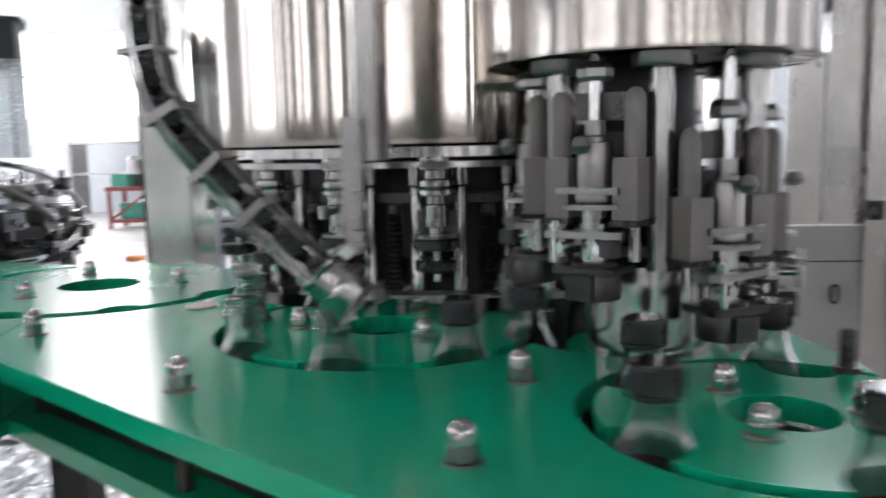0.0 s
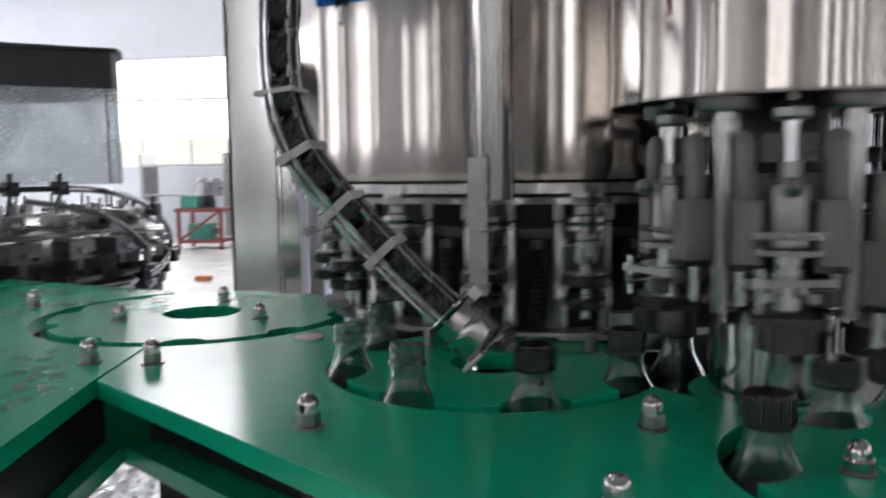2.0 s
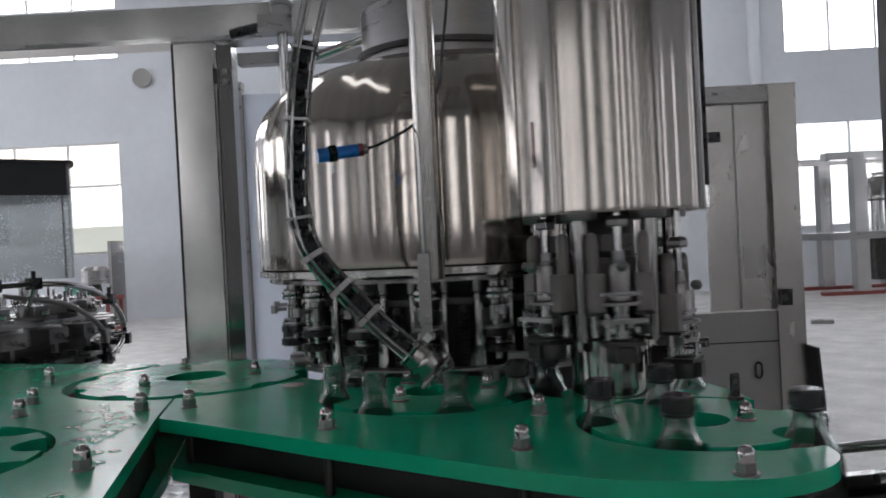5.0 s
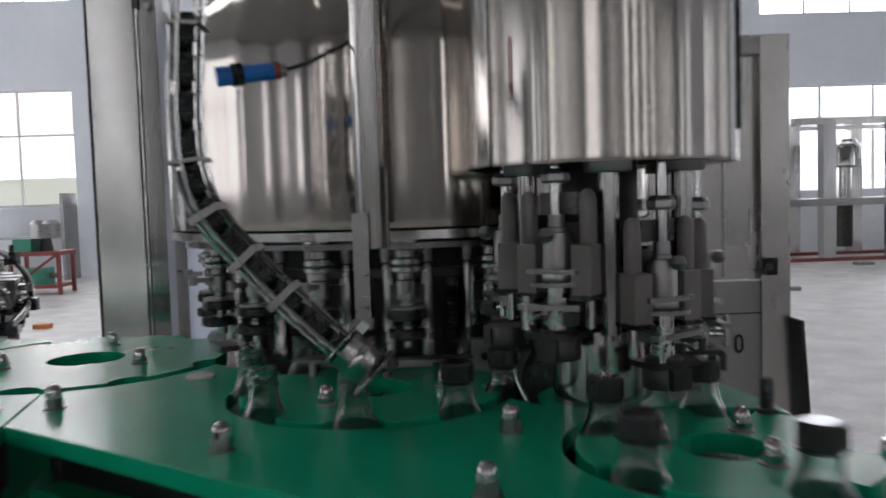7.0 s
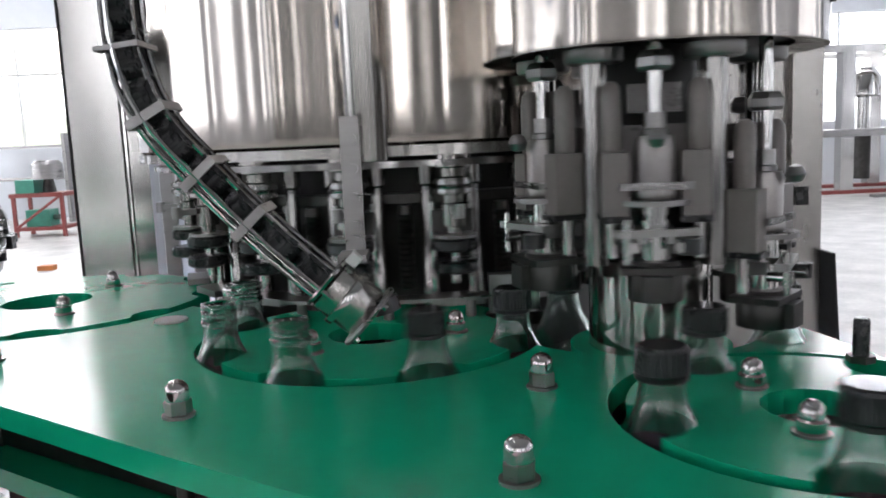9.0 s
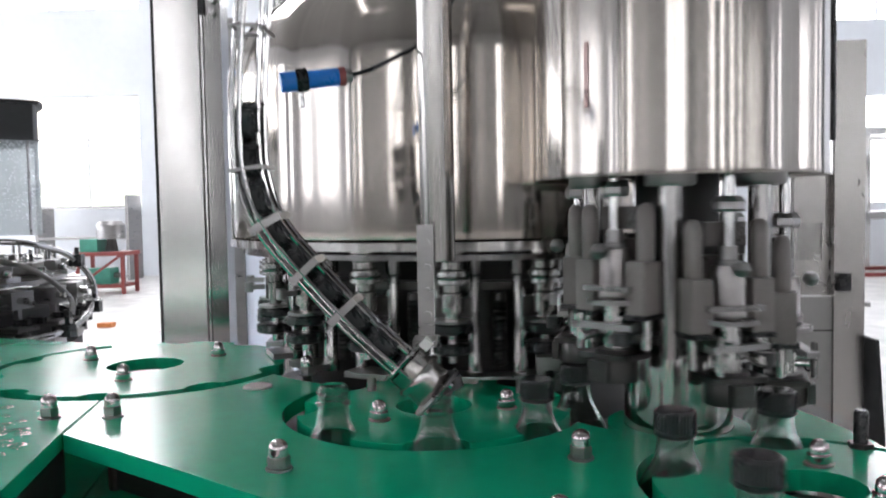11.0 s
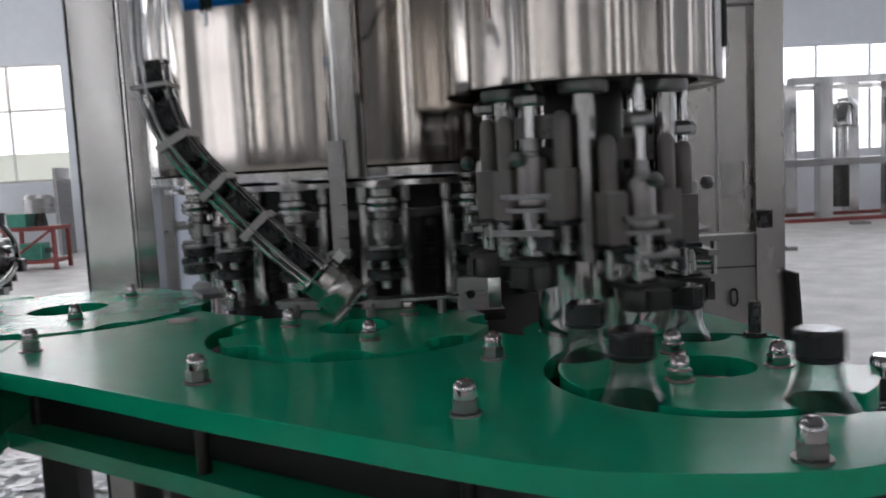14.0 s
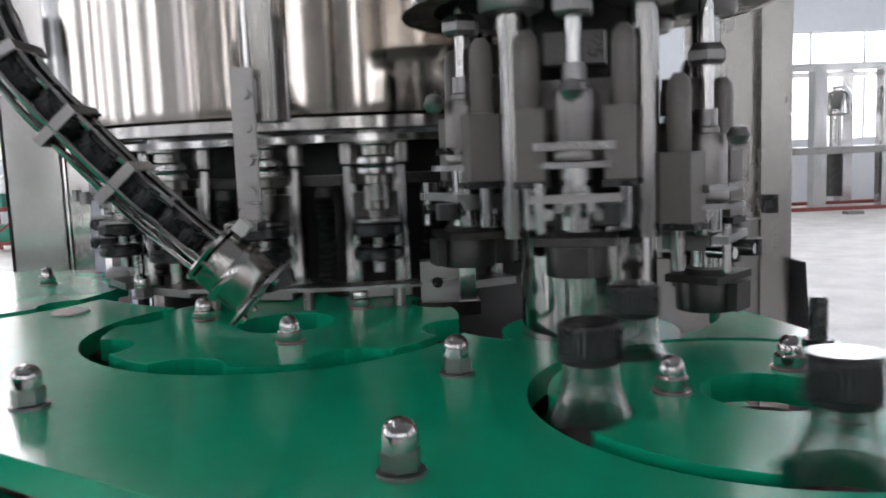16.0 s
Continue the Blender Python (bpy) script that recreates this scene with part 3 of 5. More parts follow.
def plastic_film(x, y, wide, deep, seed, rz):
    """A crumpled sheet of packing film: sharp random folds over a coarse grid, thickened."""
    rng = random.Random(seed)
    nx, ny = 72, 56
    bm = bmesh.new()
    grid = [[bm.verts.new(((i / nx - 0.5) * wide + rng.gauss(0, 0.004), (j / ny - 0.5) * deep + rng.gauss(0, 0.004), 0.010 + abs(rng.gauss(0, 0.006)) + 0.03 * abs(math.sin(3.1 * i / nx + 1.7 * j / ny + seed)))) for j in range(ny + 1)] for i in range(nx + 1)]
    for i in range(nx):
        for j in range(ny):
            bm.faces.new((grid[i][j], grid[i + 1][j], grid[i + 1][j + 1], grid[i][j + 1]))
    low = min(v.co.z for v in bm.verts)
    for v in bm.verts:
        v.co.z -= low - 0.002
    o = finish(bm, "plastic_film", FILM, smooth=False)
    o.matrix_basis = pose(x, y, 0, 0, 0, rz)
    tagged(o, "crumpled sheet of shiny packing film on the floor", "plastic film", "films on the floor")


plastic_film(-3.45, 1.95, 1.7, 1.3, 3, 30)
plastic_film(-2.75, 1.45, 1.2, 0.9, 9, 70)

# ---- filling tank with its valves ----
filler = thing("filling_carousel", *FILLER, 0, "polished stainless filling tank with a ring of valves", "filling machine")
TZ = 1.200
dome = [(0.437 - 0.205 * (1 - math.cos(radians(k * 9))), 1.455 + 0.165 * math.sin(radians(k * 9))) for k in range(11)]
part("tank", lathe([(0, TZ), (0.427, TZ), (0.436, TZ + 0.006), (0.437, TZ + 0.018)] + dome + [(0.20, 1.628), (0.0, 1.628)], 128), TANK_STEEL, filler, "mirror-polished steel tank with a domed shoulder")
part("rim", lathe([(0.405, TZ - 0.010), (0.4385, TZ - 0.010), (0.4385, TZ + 0.002), (0.405, TZ + 0.002)], 128, closed=True), STEEL, filler)
part("neck", lathe([(0.0, 1.62), (0.196, 1.62), (0.196, 1.655), (0.190, 1.66), (0.190, 1.76), (0, 1.76)], 96), SATIN, filler)
part("neck_ring", lathe([(0.188, 1.652), (0.206, 1.652), (0.206, 1.664), (0.188, 1.664)], 96, closed=True), DARK_STEEL, filler)
# the core's black puts the shade between the valves into its colour
part("core", lathe([(0, 0.90), (0.31, 0.90), (0.31, 1.02), (0.29, 1.05), (0.29, TZ - 0.013), (0, TZ - 0.013)], 64), PITCH_BLACK, filler, "core under the tank, black for the shade between the valves")
part("valve_plate", lathe([(0.30, 1.1765), (0.418, 1.1765), (0.418, 1.184), (0.30, 1.184)], 96, closed=True), DARK_CHROME, filler)
part("carrier_ring", lathe([(0.30, 1.128), (0.330, 1.128), (0.330, 1.140), (0.30, 1.140)], 96, closed=True), DARK_STEEL, filler)
part("base_ring", lathe([(0.315, 0.905), (0.41, 0.905), (0.41, 0.915), (0.315, 0.915)], 96, closed=True), DARK_STEEL, filler)
valve = None
for k in range(18):
    m = pose(0, 0, 0, 0, 0, 20 * k + 10)
    if valve is None:
        bm = lathe([(0, 1.085), (0.010, 1.085), (0.010, 1.10), (0.0155, 1.102), (0.0155, 1.128), (0.013, 1.13), (0.013, 1.1395), (0.021, 1.141), (0.021, 1.160), (0.0155, 1.162), (0.0155, 1.172), (0.024, 1.174), (0.024, 1.189), (0, 1.189)], 20, at=(R_FILL, 0, 0))
        valve = part("filling_valve", bm, STEEL, filler, "stainless filling valve")
        part("collar", lathe([(0.0, 1.143), (0.0245, 1.143), (0.0245, 1.1475), (0.021, 1.150), (0.0245, 1.153), (0.0245, 1.158), (0, 1.158)], 20, at=(R_FILL + 0.001, 0, 0)), CHROME, valve)
        part("spring_tube", lathe([(0, 1.03), (0.0065, 1.03), (0.0065, 1.09), (0, 1.09)], 12, at=(R_FILL, 0, 0)), CHROME, valve)
        part("neck_bell", lathe([(0, 1.071), (0.026, 1.071), (0.030, 1.074), (0.030, 1.084), (0.027, 1.087), (0, 1.087)], 24, at=(R_FILL, 0, 0)), BLACK, valve, "black rubber bell")
        part("bell_rim", lathe([(0.0, 1.0875), (0.0275, 1.0875), (0.0275, 1.091), (0, 1.091)], 24, at=(R_FILL, 0, 0)), SATIN, valve)
        part("lower_bell", lathe([(0, 1.044), (0.024, 1.044), (0.028, 1.047), (0.028, 1.057), (0.025, 1.060), (0, 1.060)], 24, at=(R_FILL + 0.004, 0, 0)), BLACK, valve)
        part("guide_rod", rod(rod(bmesh.new(), (R_FILL - 0.022, 0.024, 1.0), (R_FILL - 0.022, 0.024, 1.13), 0.005, 10), (R_FILL - 0.022, -0.024, 1.0), (R_FILL - 0.022, -0.024, 1.13), 0.005, 10), CHROME, valve)
        part("clamp_bar", boxes((R_FILL - 0.035, -0.034, 1.003, R_FILL + 0.012, 0.034, 1.012)), SATIN, valve, smooth=False, bevel=0.002)
        part("lever", rod(boxes((R_FILL + 0.018, -0.006, 1.118, R_FILL + 0.045, 0.006, 1.126)), (R_FILL + 0.043, 0, 1.114), (R_FILL + 0.043, 0, 1.130), 0.007, 12), SATIN, valve)
        part("lifting_eye", lathe([(0.010 + 0.002 * math.cos(radians(30 * j)), 0.002 * math.sin(radians(30 * j))) for j in range(12)], 20, closed=True, m=Matrix.Translation((R_FILL + 0.050, 0, TZ + 0.014)) @ Matrix.Rotation(radians(65), 4, "Y")), CHROME, valve)
        prof = [(0, 1.02)]
        for j in range(14):
            prof += [(0.0085, 1.022 + 0.0070 * j), (0.0108, 1.0255 + 0.0070 * j)]
        prof += [(0.0085, 1.1268), (0, 1.1275)]
        part("return_spring", lathe(prof, 12, at=(R_FILL * math.cos(radians(10)) - 0.02, R_FILL * math.sin(radians(10)), 0)), DARK_STEEL, valve)
        for side in (-5.2, 5.2):
            part("stay_bar", lathe([(0, 1.000), (0.0105, 1.000), (0.0105, 1.075), (0.0085, 1.078), (0.0085, 1.150), (0.0125, 1.153), (0.0125, 1.176), (0, 1.176)], 14, at=(0.345 * math.cos(radians(10 + side)), 0.345 * math.sin(radians(10 + side)), 0)), DARK_CHROME, valve)
        part("bracket_plate", box(bmesh.new(), -0.006, -0.026, 1.092, 0.014, 0.026, 1.120, pose(R_FILL - 0.03, 0, 0)), DARK_STEEL, valve, smooth=False)
        valve.matrix_basis = m
    else:
        again(valve, m)

# ---- capping head carousel ----
housing = thing("capper_housing", *CAPPER, 0, "tall brushed stainless drum over the capping heads", "housing")
DZ = 1.276
part("drum", lathe([(0.13, DZ + 0.004), (0.155, DZ + 0.002), (0.158, DZ), (0.1585, DZ + 0.004), (0.158, DZ + 0.012), (0.158, 2.05), (0, 2.05)], 96), DRUM_STEEL, housing, "vertically brushed stainless drum")
part("bottom_plate", lathe([(0, DZ + 0.010), (0.15, DZ + 0.010), (0.15, DZ + 0.016), (0, DZ + 0.016)], 64), DARK_STEEL, housing)
a = radians(12)
part("edge_strip", tube(bmesh.new(), [(0.1595 * math.cos(a), 0.1595 * math.sin(a), z) for z in (1.31, 1.6, 2.04)], 0.0020, 8), BLACK, housing, "black edge strip")
a = radians(-97)
# thin coloured strip paints a faint red reflection onto the drum
mark = bmesh.new()
box(mark, 0.1583, -0.0026, 1.345, 0.1586, 0.0026, 1.41, Matrix.Rotation(a, 4, "Z"))
part("red_mark", mark, RED_STREAK, housing, "faint red reflection painted on as a strip", smooth=False)
column = thing("capper_column", *CAPPER, 0, "bright stainless column under the capping heads", "column")
part("sleeve", lathe([(0, 0.905), (0.060, 0.905), (0.060, 1.085), (0.056, 1.090), (0, 1.090)], 64), COLUMN_STEEL, column)
part("collar", lathe([(0.0605, 0.978), (0.079, 0.978), (0.079, 0.9965), (0.0605, 0.9965)], 64, closed=True), GREEN, column, "green plastic collar")
capper = thing("capping_carousel", *CAPPER, 0, "ring of six grey capping heads on chrome rods", "capping machine")
# spindle coloured black for the shade under the drum
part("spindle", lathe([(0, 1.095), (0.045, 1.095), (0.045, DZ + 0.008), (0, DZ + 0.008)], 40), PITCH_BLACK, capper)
part("lower_disc", lathe([(0, 1.098), (0.080, 1.098), (0.080, 1.108), (0, 1.108)], 64), DARK_STEEL, capper)
part("middle_disc", lathe([(0, 1.150), (0.080, 1.150), (0.080, 1.158), (0, 1.158)], 64), DARK_STEEL, capper)
head = post = None
heads = []
for k in range(6):
    m = pose(0, 0, 0, 0, 0, 60 * k)
    if head is None:
        x = R_CAP
        head = part("capping_head", lathe([(0, 1.150), (0.0165, 1.150), (0.0175, 1.152), (0.0175, 1.158), (0.0160, 1.160), (0.0160, 1.196), (0.0145, 1.2025), (0, 1.203)], 28, at=(x, 0, 0)), HEAD_METAL, capper, "dull steel capping head with a flange")
        part("flange", lathe([(0, 1.145), (0.029, 1.145), (0.029, 1.1495), (0, 1.1495)], 28, at=(x, 0, 0)), SATIN, head)
        part("shaft", lathe([(0, 1.098), (0.0125, 1.098), (0.0125, 1.1448), (0, 1.1448)], 20, at=(x, 0, 0)), CHROME, head)
        part("upper_shaft", lathe([(0, 1.2033), (0.006, 1.2033), (0.006, DZ + 0.045), (0, DZ + 0.045)], 16, at=(x, 0, 0)), CHROME, head)
        part("upper_block", boxes((x - 0.026, -0.0225, 1.222, x - 0.006, 0.0225, 1.246)), GREY_PLASTIC, head, "grey plastic bearing block", smooth=False, bevel=0.004)
        part("yoke", boxes((x - 0.030, -0.0285, 1.150, x - 0.020, 0.0285, 1.212)), GREY_PLASTIC, head, "grey plastic yoke plate", smooth=False, bevel=0.003)
        part("shaft_collar", lathe([(0, 1.2035), (0.0105, 1.2035), (0.0105, 1.2075), (0.0090, 1.209), (0.0090, 1.222), (0, 1.222)], 24, at=(x, 0, 0)), SATIN, head)
        part("top_nut", lathe([(0, 1.256), (0.014, 1.256), (0.016, 1.259), (0.016, 1.266), (0.012, 1.272), (0, 1.272)], 6, at=(x, 0, 0)), SATIN, head, smooth=False)
        part("chuck", lathe([(0, 1.0925), (0.0205, 1.0925), (0.0205, 1.064), (0.0235, 1.064), (0.024, 1.068), (0.024, 1.088), (0.019, 1.0975), (0, 1.0975)], 24, at=(x, 0, 0)), DARK_STEEL, head)
        part("ball_knob", lathe([(0, 1.192), (0.006, 1.194), (0.009, 1.200), (0.006, 1.207), (0, 1.209)], 14, at=(x + 0.026, 0, 0)), SATIN, head)
        for side in (-1, 1):
            part("spring_sleeve", lathe([(0, 1.190), (0.0085, 1.190), (0.0092, 1.193), (0.0092, 1.236), (0.0078, 1.244), (0.004, 1.2485), (0, 1.249)], 16, at=(x - 0.004, side * 0.036, 0)), LIGHT_GREY, head, "pale grey nylon spring sleeve")
            part("guide_slide", boxes((x - 0.018, side * 0.033 - 0.0115, 1.136, x + 0.010, side * 0.033 + 0.0115, 1.1895)), LIGHT_GREY, head, "pale grey nylon slide block", smooth=False, bevel=0.003)
            part("slide_stop", boxes((x - 0.014, side * 0.033 - 0.0125, 1.1305, x + 0.013, side * 0.033 + 0.0125, 1.1355)), BLACK, head, smooth=False)
            part("sleeve_foot", lathe([(0, 1.099), (0.0055, 1.099), (0.0055, 1.1304), (0, 1.1304)], 12, at=(x - 0.005, side * 0.036, 0)), CHROME, head)
            part("bolt", rod(bmesh.new(), (x + 0.010, side * 0.018, 1.112), (x + 0.032, side * 0.018, 1.112), 0.0045, 10), CHROME, head)
        part("cam_block", boxes((x - 0.03, -0.016, 1.112, x + 0.008, 0.016, 1.124)), SATIN, head, smooth=False, bevel=0.002)
        part("swing_arm", box(bmesh.new(), -0.006, -0.034, 1.120, 0.006, 0.034, 1.126, pose(x + 0.020, 0, 0, 0, 0, 12)), SATIN, head, smooth=False)
        part("roller", lathe([(0, 1.106), (0.010, 1.106), (0.010, 1.119), (0, 1.119)], 14, at=(x + 0.024, 0.026, 0)), BLACK, head)
        part("pin", rod(bmesh.new(), (x + 0.028, -0.024, 1.098), (x + 0.028, -0.024, 1.135), 0.0035, 8), CHROME, head)
        part("jaw", box(bmesh.new(), -0.004, -0.012, 1.066, 0.004, 0.012, 1.0875, pose(x + 0.027, 0, 0)), DARK_STEEL, head, smooth=False)
        part("cross_bar", boxes((x + 0.012, -0.030, 1.158, x + 0.017, 0.030, 1.164)), SATIN, head, smooth=False)
        part("gripper_bar", boxes((x - 0.02, -0.030, 1.088, x + 0.024, 0.030, 1.094)), DARK_STEEL, head, smooth=False, bevel=0.001)
        head.matrix_basis = m
        heads.append(head)
        post = part("tie_rod", lathe([(0, 1.090), (0.0115, 1.090), (0.0115, DZ - 0.007), (0, DZ - 0.007)], 24, at=(0.100, 0, 0)), DARK_CHROME, capper, "steel tie rod")
        part("rod_collar", lathe([(0, DZ - 0.010), (0.024, DZ - 0.010), (0.026, DZ - 0.007), (0.026, DZ + 0.002), (0, DZ + 0.002)], 24, at=(0.100, 0, 0)), SATIN, post)
        post.matrix_basis = pose(0, 0, 0, 0, 0, 30)
    else:
        heads.append(again(head, m))
        again(post, pose(0, 0, 0, 0, 0, 60 * k + 30))

# ---- bottles and caps ----
BASE = 0.912
bottle_profile = [(0.0, 0.002), (0.030, 0.0), (0.0365, 0.004), (0.0385, 0.012), (0.0385, 0.050), (0.0378, 0.060), (0.0345, 0.072), (0.0285, 0.083), (0.0225, 0.093), (0.0188, 0.102), (0.0172, 0.111), (0.0168, 0.119), (0.0188, 0.1205), (0.0188, 0.1235), (0.0168, 0.125), (0.0162, 0.133), (0.0174, 0.1345), (0.0162, 0.136), (0.0174, 0.1385), (0.0160, 0.140), (0.0155, 0.142), (0.0135, 0.142), (0.0138, 0.122), (0.0145, 0.111), (0.0162, 0.102), (0.0200, 0.093), (0.0260, 0.083), (0.0320, 0.072), (0.0353, 0.060), (0.0360, 0.050), (0.0360, 0.012), (0.033, 0.007), (0.0, 0.006)]
first_bottle = thing("glass_bottle", 0, 0, -5, "clear glass bottle with a wide conical shoulder", "bottle", "bottles on the line")
part("body", lathe(bottle_profile, 36), GLASS, first_bottle)
for z in (0.1285, 0.1325):
    part("neck_thread", lathe([(0.0163, z - 0.0008), (0.0178, z), (0.0163, z + 0.0008)], 28, closed=True), GLASS, first_bottle)
first_cap = None


def make_cap():
    e = thing("bottle_closure", 0, 0, -5, "black twist-off bottle cap with a ribbed skirt", "cap", "bottle caps")
    bm = bmesh.new()
    n = 72
    rings = []
    for z, r, wob in ((0, 0.0188, 0.0), (0.0008, 0.0192, 0.0004), (0.0165, 0.0190, 0.0004), (0.0188, 0.0182, 0.0), (0.0195, 0.0168, 0.0)):
        rings.append([bm.verts.new(((r + (wob if k % 2 else -wob)) * math.cos(2 * math.pi * k / n), (r + (wob if k % 2 else -wob)) * math.sin(2 * math.pi * k / n), z)) for k in range(n)])
    for p, q in zip(rings, rings[1:]):
        for k in range(n):
            bm.faces.new((p[k], p[(k + 1) % n], q[(k + 1) % n], q[k]))
    bm.faces.new(rings[-1])
    bm.faces.new(rings[0][::-1])
    part("shell", bm, BLACK, e, smooth=False)
    part("tamper_ring", lathe([(0.0180, -0.0042), (0.0193, -0.0042), (0.0195, -0.0035), (0.0195, -0.0010), (0.0180, -0.0006)], 36, closed=True), BLACK, e)
    part("top_disc", lathe([(0, 0.0193), (0.0150, 0.0193), (0.0162, 0.0197), (0.0158, 0.0201), (0, 0.0201)], 36), CAP_TOP, e, "glossy black top")
    return e


first_cap = make_cap()


# ---- cap chute ----
CHUTE_B = 0.922
chute_line = smooth_line([(a, z, 0) for a, z in ((-0.11, 1.95), (-0.135, 1.75), (-0.158, 1.62), (-0.186, 1.51), (-0.198, 1.42), (-0.203, 1.32), (-0.196, 1.265), (-0.178, 1.226), (-0.143, 1.184), (-0.098, 1.135), (-0.045, 1.085))], 12)[::-1]
chute_len = [0.0]
for p, q in zip(chute_line, chute_line[1:]):
    chute_len.append(chute_len[-1] + (q - p).length)


def on_chute(d):
    """Place in the chute's plane and the slope there, d metres up from its mouth."""
    d = max(0.0, min(d, chute_len[-1] - 1e-4))
    k = next(i for i in range(len(chute_len) - 1) if chute_len[i + 1] > d)
    f = (d - chute_len[k]) / (chute_len[k + 1] - chute_len[k])
    p, q = chute_line[k], chute_line[k + 1]
    c = p + (q - p) * f
    k2 = min(k + 1, len(chute_line) - 2)
    g = (q - p).normalized() * (1 - f) + (chute_line[k2 + 1] - chute_line[k2]).normalized() * f
    return c.x, c.y, math.atan2(g.y, g.x)


def chute_pose(d):
    x, z, slope = on_chute(d)
    at = W(x, CHUTE_B, z)
    return Matrix.Translation(at) @ Matrix.Rotation(radians(YAW), 4, "Z") @ Matrix.Rotation(-slope + math.pi, 4, "Y") @ Matrix.Rotation(math.pi, 4, "X") @ Matrix.Translation((0, 0, -0.010))


chute = thing("cap_chute", 0, 0, 0, "curved chute of thin steel rods feeding black bottle caps", "chute")
for off_n, off_b, name in ((0.0126, 0.012, "rail"), (0.0126, -0.012, "rail"), (-0.0126, 0.012, "rail"), (-0.0126, -0.012, "rail"), (0.003, -0.0216, "rail")):
    pts = []
    for k in range(0, 60):
        d = chute_len[-1] * k / 59
        x, z, s = on_chute(d)
        spread = 1.0 + max(0, d - 0.48) * 0.9
        pts.append(W(x - math.sin(s) * off_n * spread, CHUTE_B + off_b * spread, z + math.cos(s) * off_n * spread))
    part(name, tube(bmesh.new(), pts, 0.0026, 8), CHROME, chute)
for d in (0.09, 0.145, 0.205, 0.262, 0.40, 0.50):
    x, z, s = on_chute(d)
    m = Matrix.Translation(W(x, CHUTE_B, z)) @ Matrix.Rotation(radians(YAW), 4, "Z") @ Matrix.Rotation(-s, 4, "Y")
    bm = bmesh.new()
    wide = 0.0038 if d < 0.23 else 0.002
    for q in ((-wide, -0.024, 0.0152, wide, 0.024, 0.0172), (-wide, -0.024, -0.0172, wide, 0.024, -0.0152), (-wide, -0.024, -0.0152, wide, -0.0222, 0.0152), (-wide, 0.0222, -0.0152, wide, 0.024, 0.0152)):
        box(bm, *q, m)
    part("clip", bm, SATIN, chute, smooth=False)
mouth = thing("chute_mouth", 0, 0, 0, "stainless cap pick-up mouth at the end of the chute", "chute mouth")
x, z, s = on_chute(0.0)
m = Matrix.Translation(W(x + 0.008, CHUTE_B, z - 0.006)) @ Matrix.Rotation(radians(YAW), 4, "Z") @ Matrix.Rotation(-s, 4, "Y")
axis = m @ Matrix.Rotation(radians(-90), 4, "Y") @ Matrix.Scale(1.12, 4)
part("body", lathe([(0, -0.018), (0.0185, -0.018), (0.0205, -0.016), (0.0205, 0.016), (0.0185, 0.019), (0, 0.019)], 36, m=axis), STEEL, mouth, "dull steel barrel")
part("rib", lathe([(0.020, -0.003), (0.0235, -0.003), (0.0240, -0.001), (0.0235, 0.002), (0.020, 0.002)], 36, m=axis, closed=True), CHROME, mouth)
part("rear_flange", lathe([(0, 0.0192), (0.0265, 0.0192), (0.0275, 0.0205), (0.0265, 0.0225), (0, 0.0225)], 36, m=axis), SATIN, mouth, "dull steel flange")
part("front_lip", lathe([(0.0, -0.0215), (0.0215, -0.0215), (0.0225, -0.0202), (0.0215, -0.0182), (0, -0.0182)], 36, m=axis), DARK_CHROME, mouth)
for k in range(4):
    part("screw", lathe([(0, 0.0226), (0.003, 0.0226), (0.003, 0.0256), (0, 0.0262)], 8, at=(0.0225 * math.cos(radians(45 + 90 * k)), 0.0225 * math.sin(radians(45 + 90 * k)), 0), m=axis), CHROME, mouth)
part("stop_cap", lathe([(0, 0), (0.012, 0), (0.012, 0.012), (0, 0.012)], 20, m=m @ Matrix.Translation((-0.022, -0.004, -0.020)) @ Matrix.Rotation(radians(-60), 4, "Y")), BLACK, mouth)
part("tip", box(bmesh.new(), 0.012, -0.007, -0.034, 0.022, 0.007, -0.024, m), WHITE_PLASTIC, mouth, smooth=False, bevel=0.002)

# hanging pole, bracket and photoelectric sensor
PX, PY = W(-0.020, 1.000)[:2]
pole = thing("hanging_pole", PX, PY, 0, "polished stainless tube hanging over the star wheel", "pole")
part("tube", lathe([(0, 1.19), (0.0185, 1.19), (0.0190, 1.193), (0.0190, 2.3), (0, 2.3)], 32), STEEL, pole)
bracket = thing("chute_bracket", *W(-0.032, 0.966)[:2], 0, "flat steel bracket that holds the chute mouth", "bracket", rz=YAW)
part("strap", boxes((-0.0085, -0.003, 1.112, 0.0085, 0.003, 1.230)), SATIN, bracket, smooth=False, bevel=0.002)
part("arm", boxes((-0.012, -0.040, 1.108, 0.012, -0.003, 1.114)), SATIN, bracket, smooth=False, bevel=0.001)
part("spacer", boxes((-0.008, 0.003, 1.196, 0.008, 0.024, 1.222)), SATIN, bracket, smooth=False)
for z in (1.135, 1.16, 1.185, 1.21):
    part("bolt", rod(bmesh.new(), (0.002, -0.008, z), (0.002, 0.006, z), 0.0045, 10), SATIN, bracket)
sensor = thing("photo_sensor", 0, 0, 0, "blue barrel photoelectric sensor with black lens", "sensor")
sl, sr = W(-0.174, 0.955, 1.380), W(-0.117, 0.975, 1.388)
d = (sr - sl).normalized()
part("barrel", rod(bmesh.new(), sl + d * 0.018, sr, 0.0095, 24), BLUE, sensor)
part("lens_hood", rod(bmesh.new(), sl - d * 0.004, sl + d * 0.013, 0.0105, 24), BLUE, sensor)
part("lock_nut", rod(bmesh.new(), sl + d * 0.012, sl + d * 0.024, 0.0135, 6), BLACK, sensor, smooth=False)
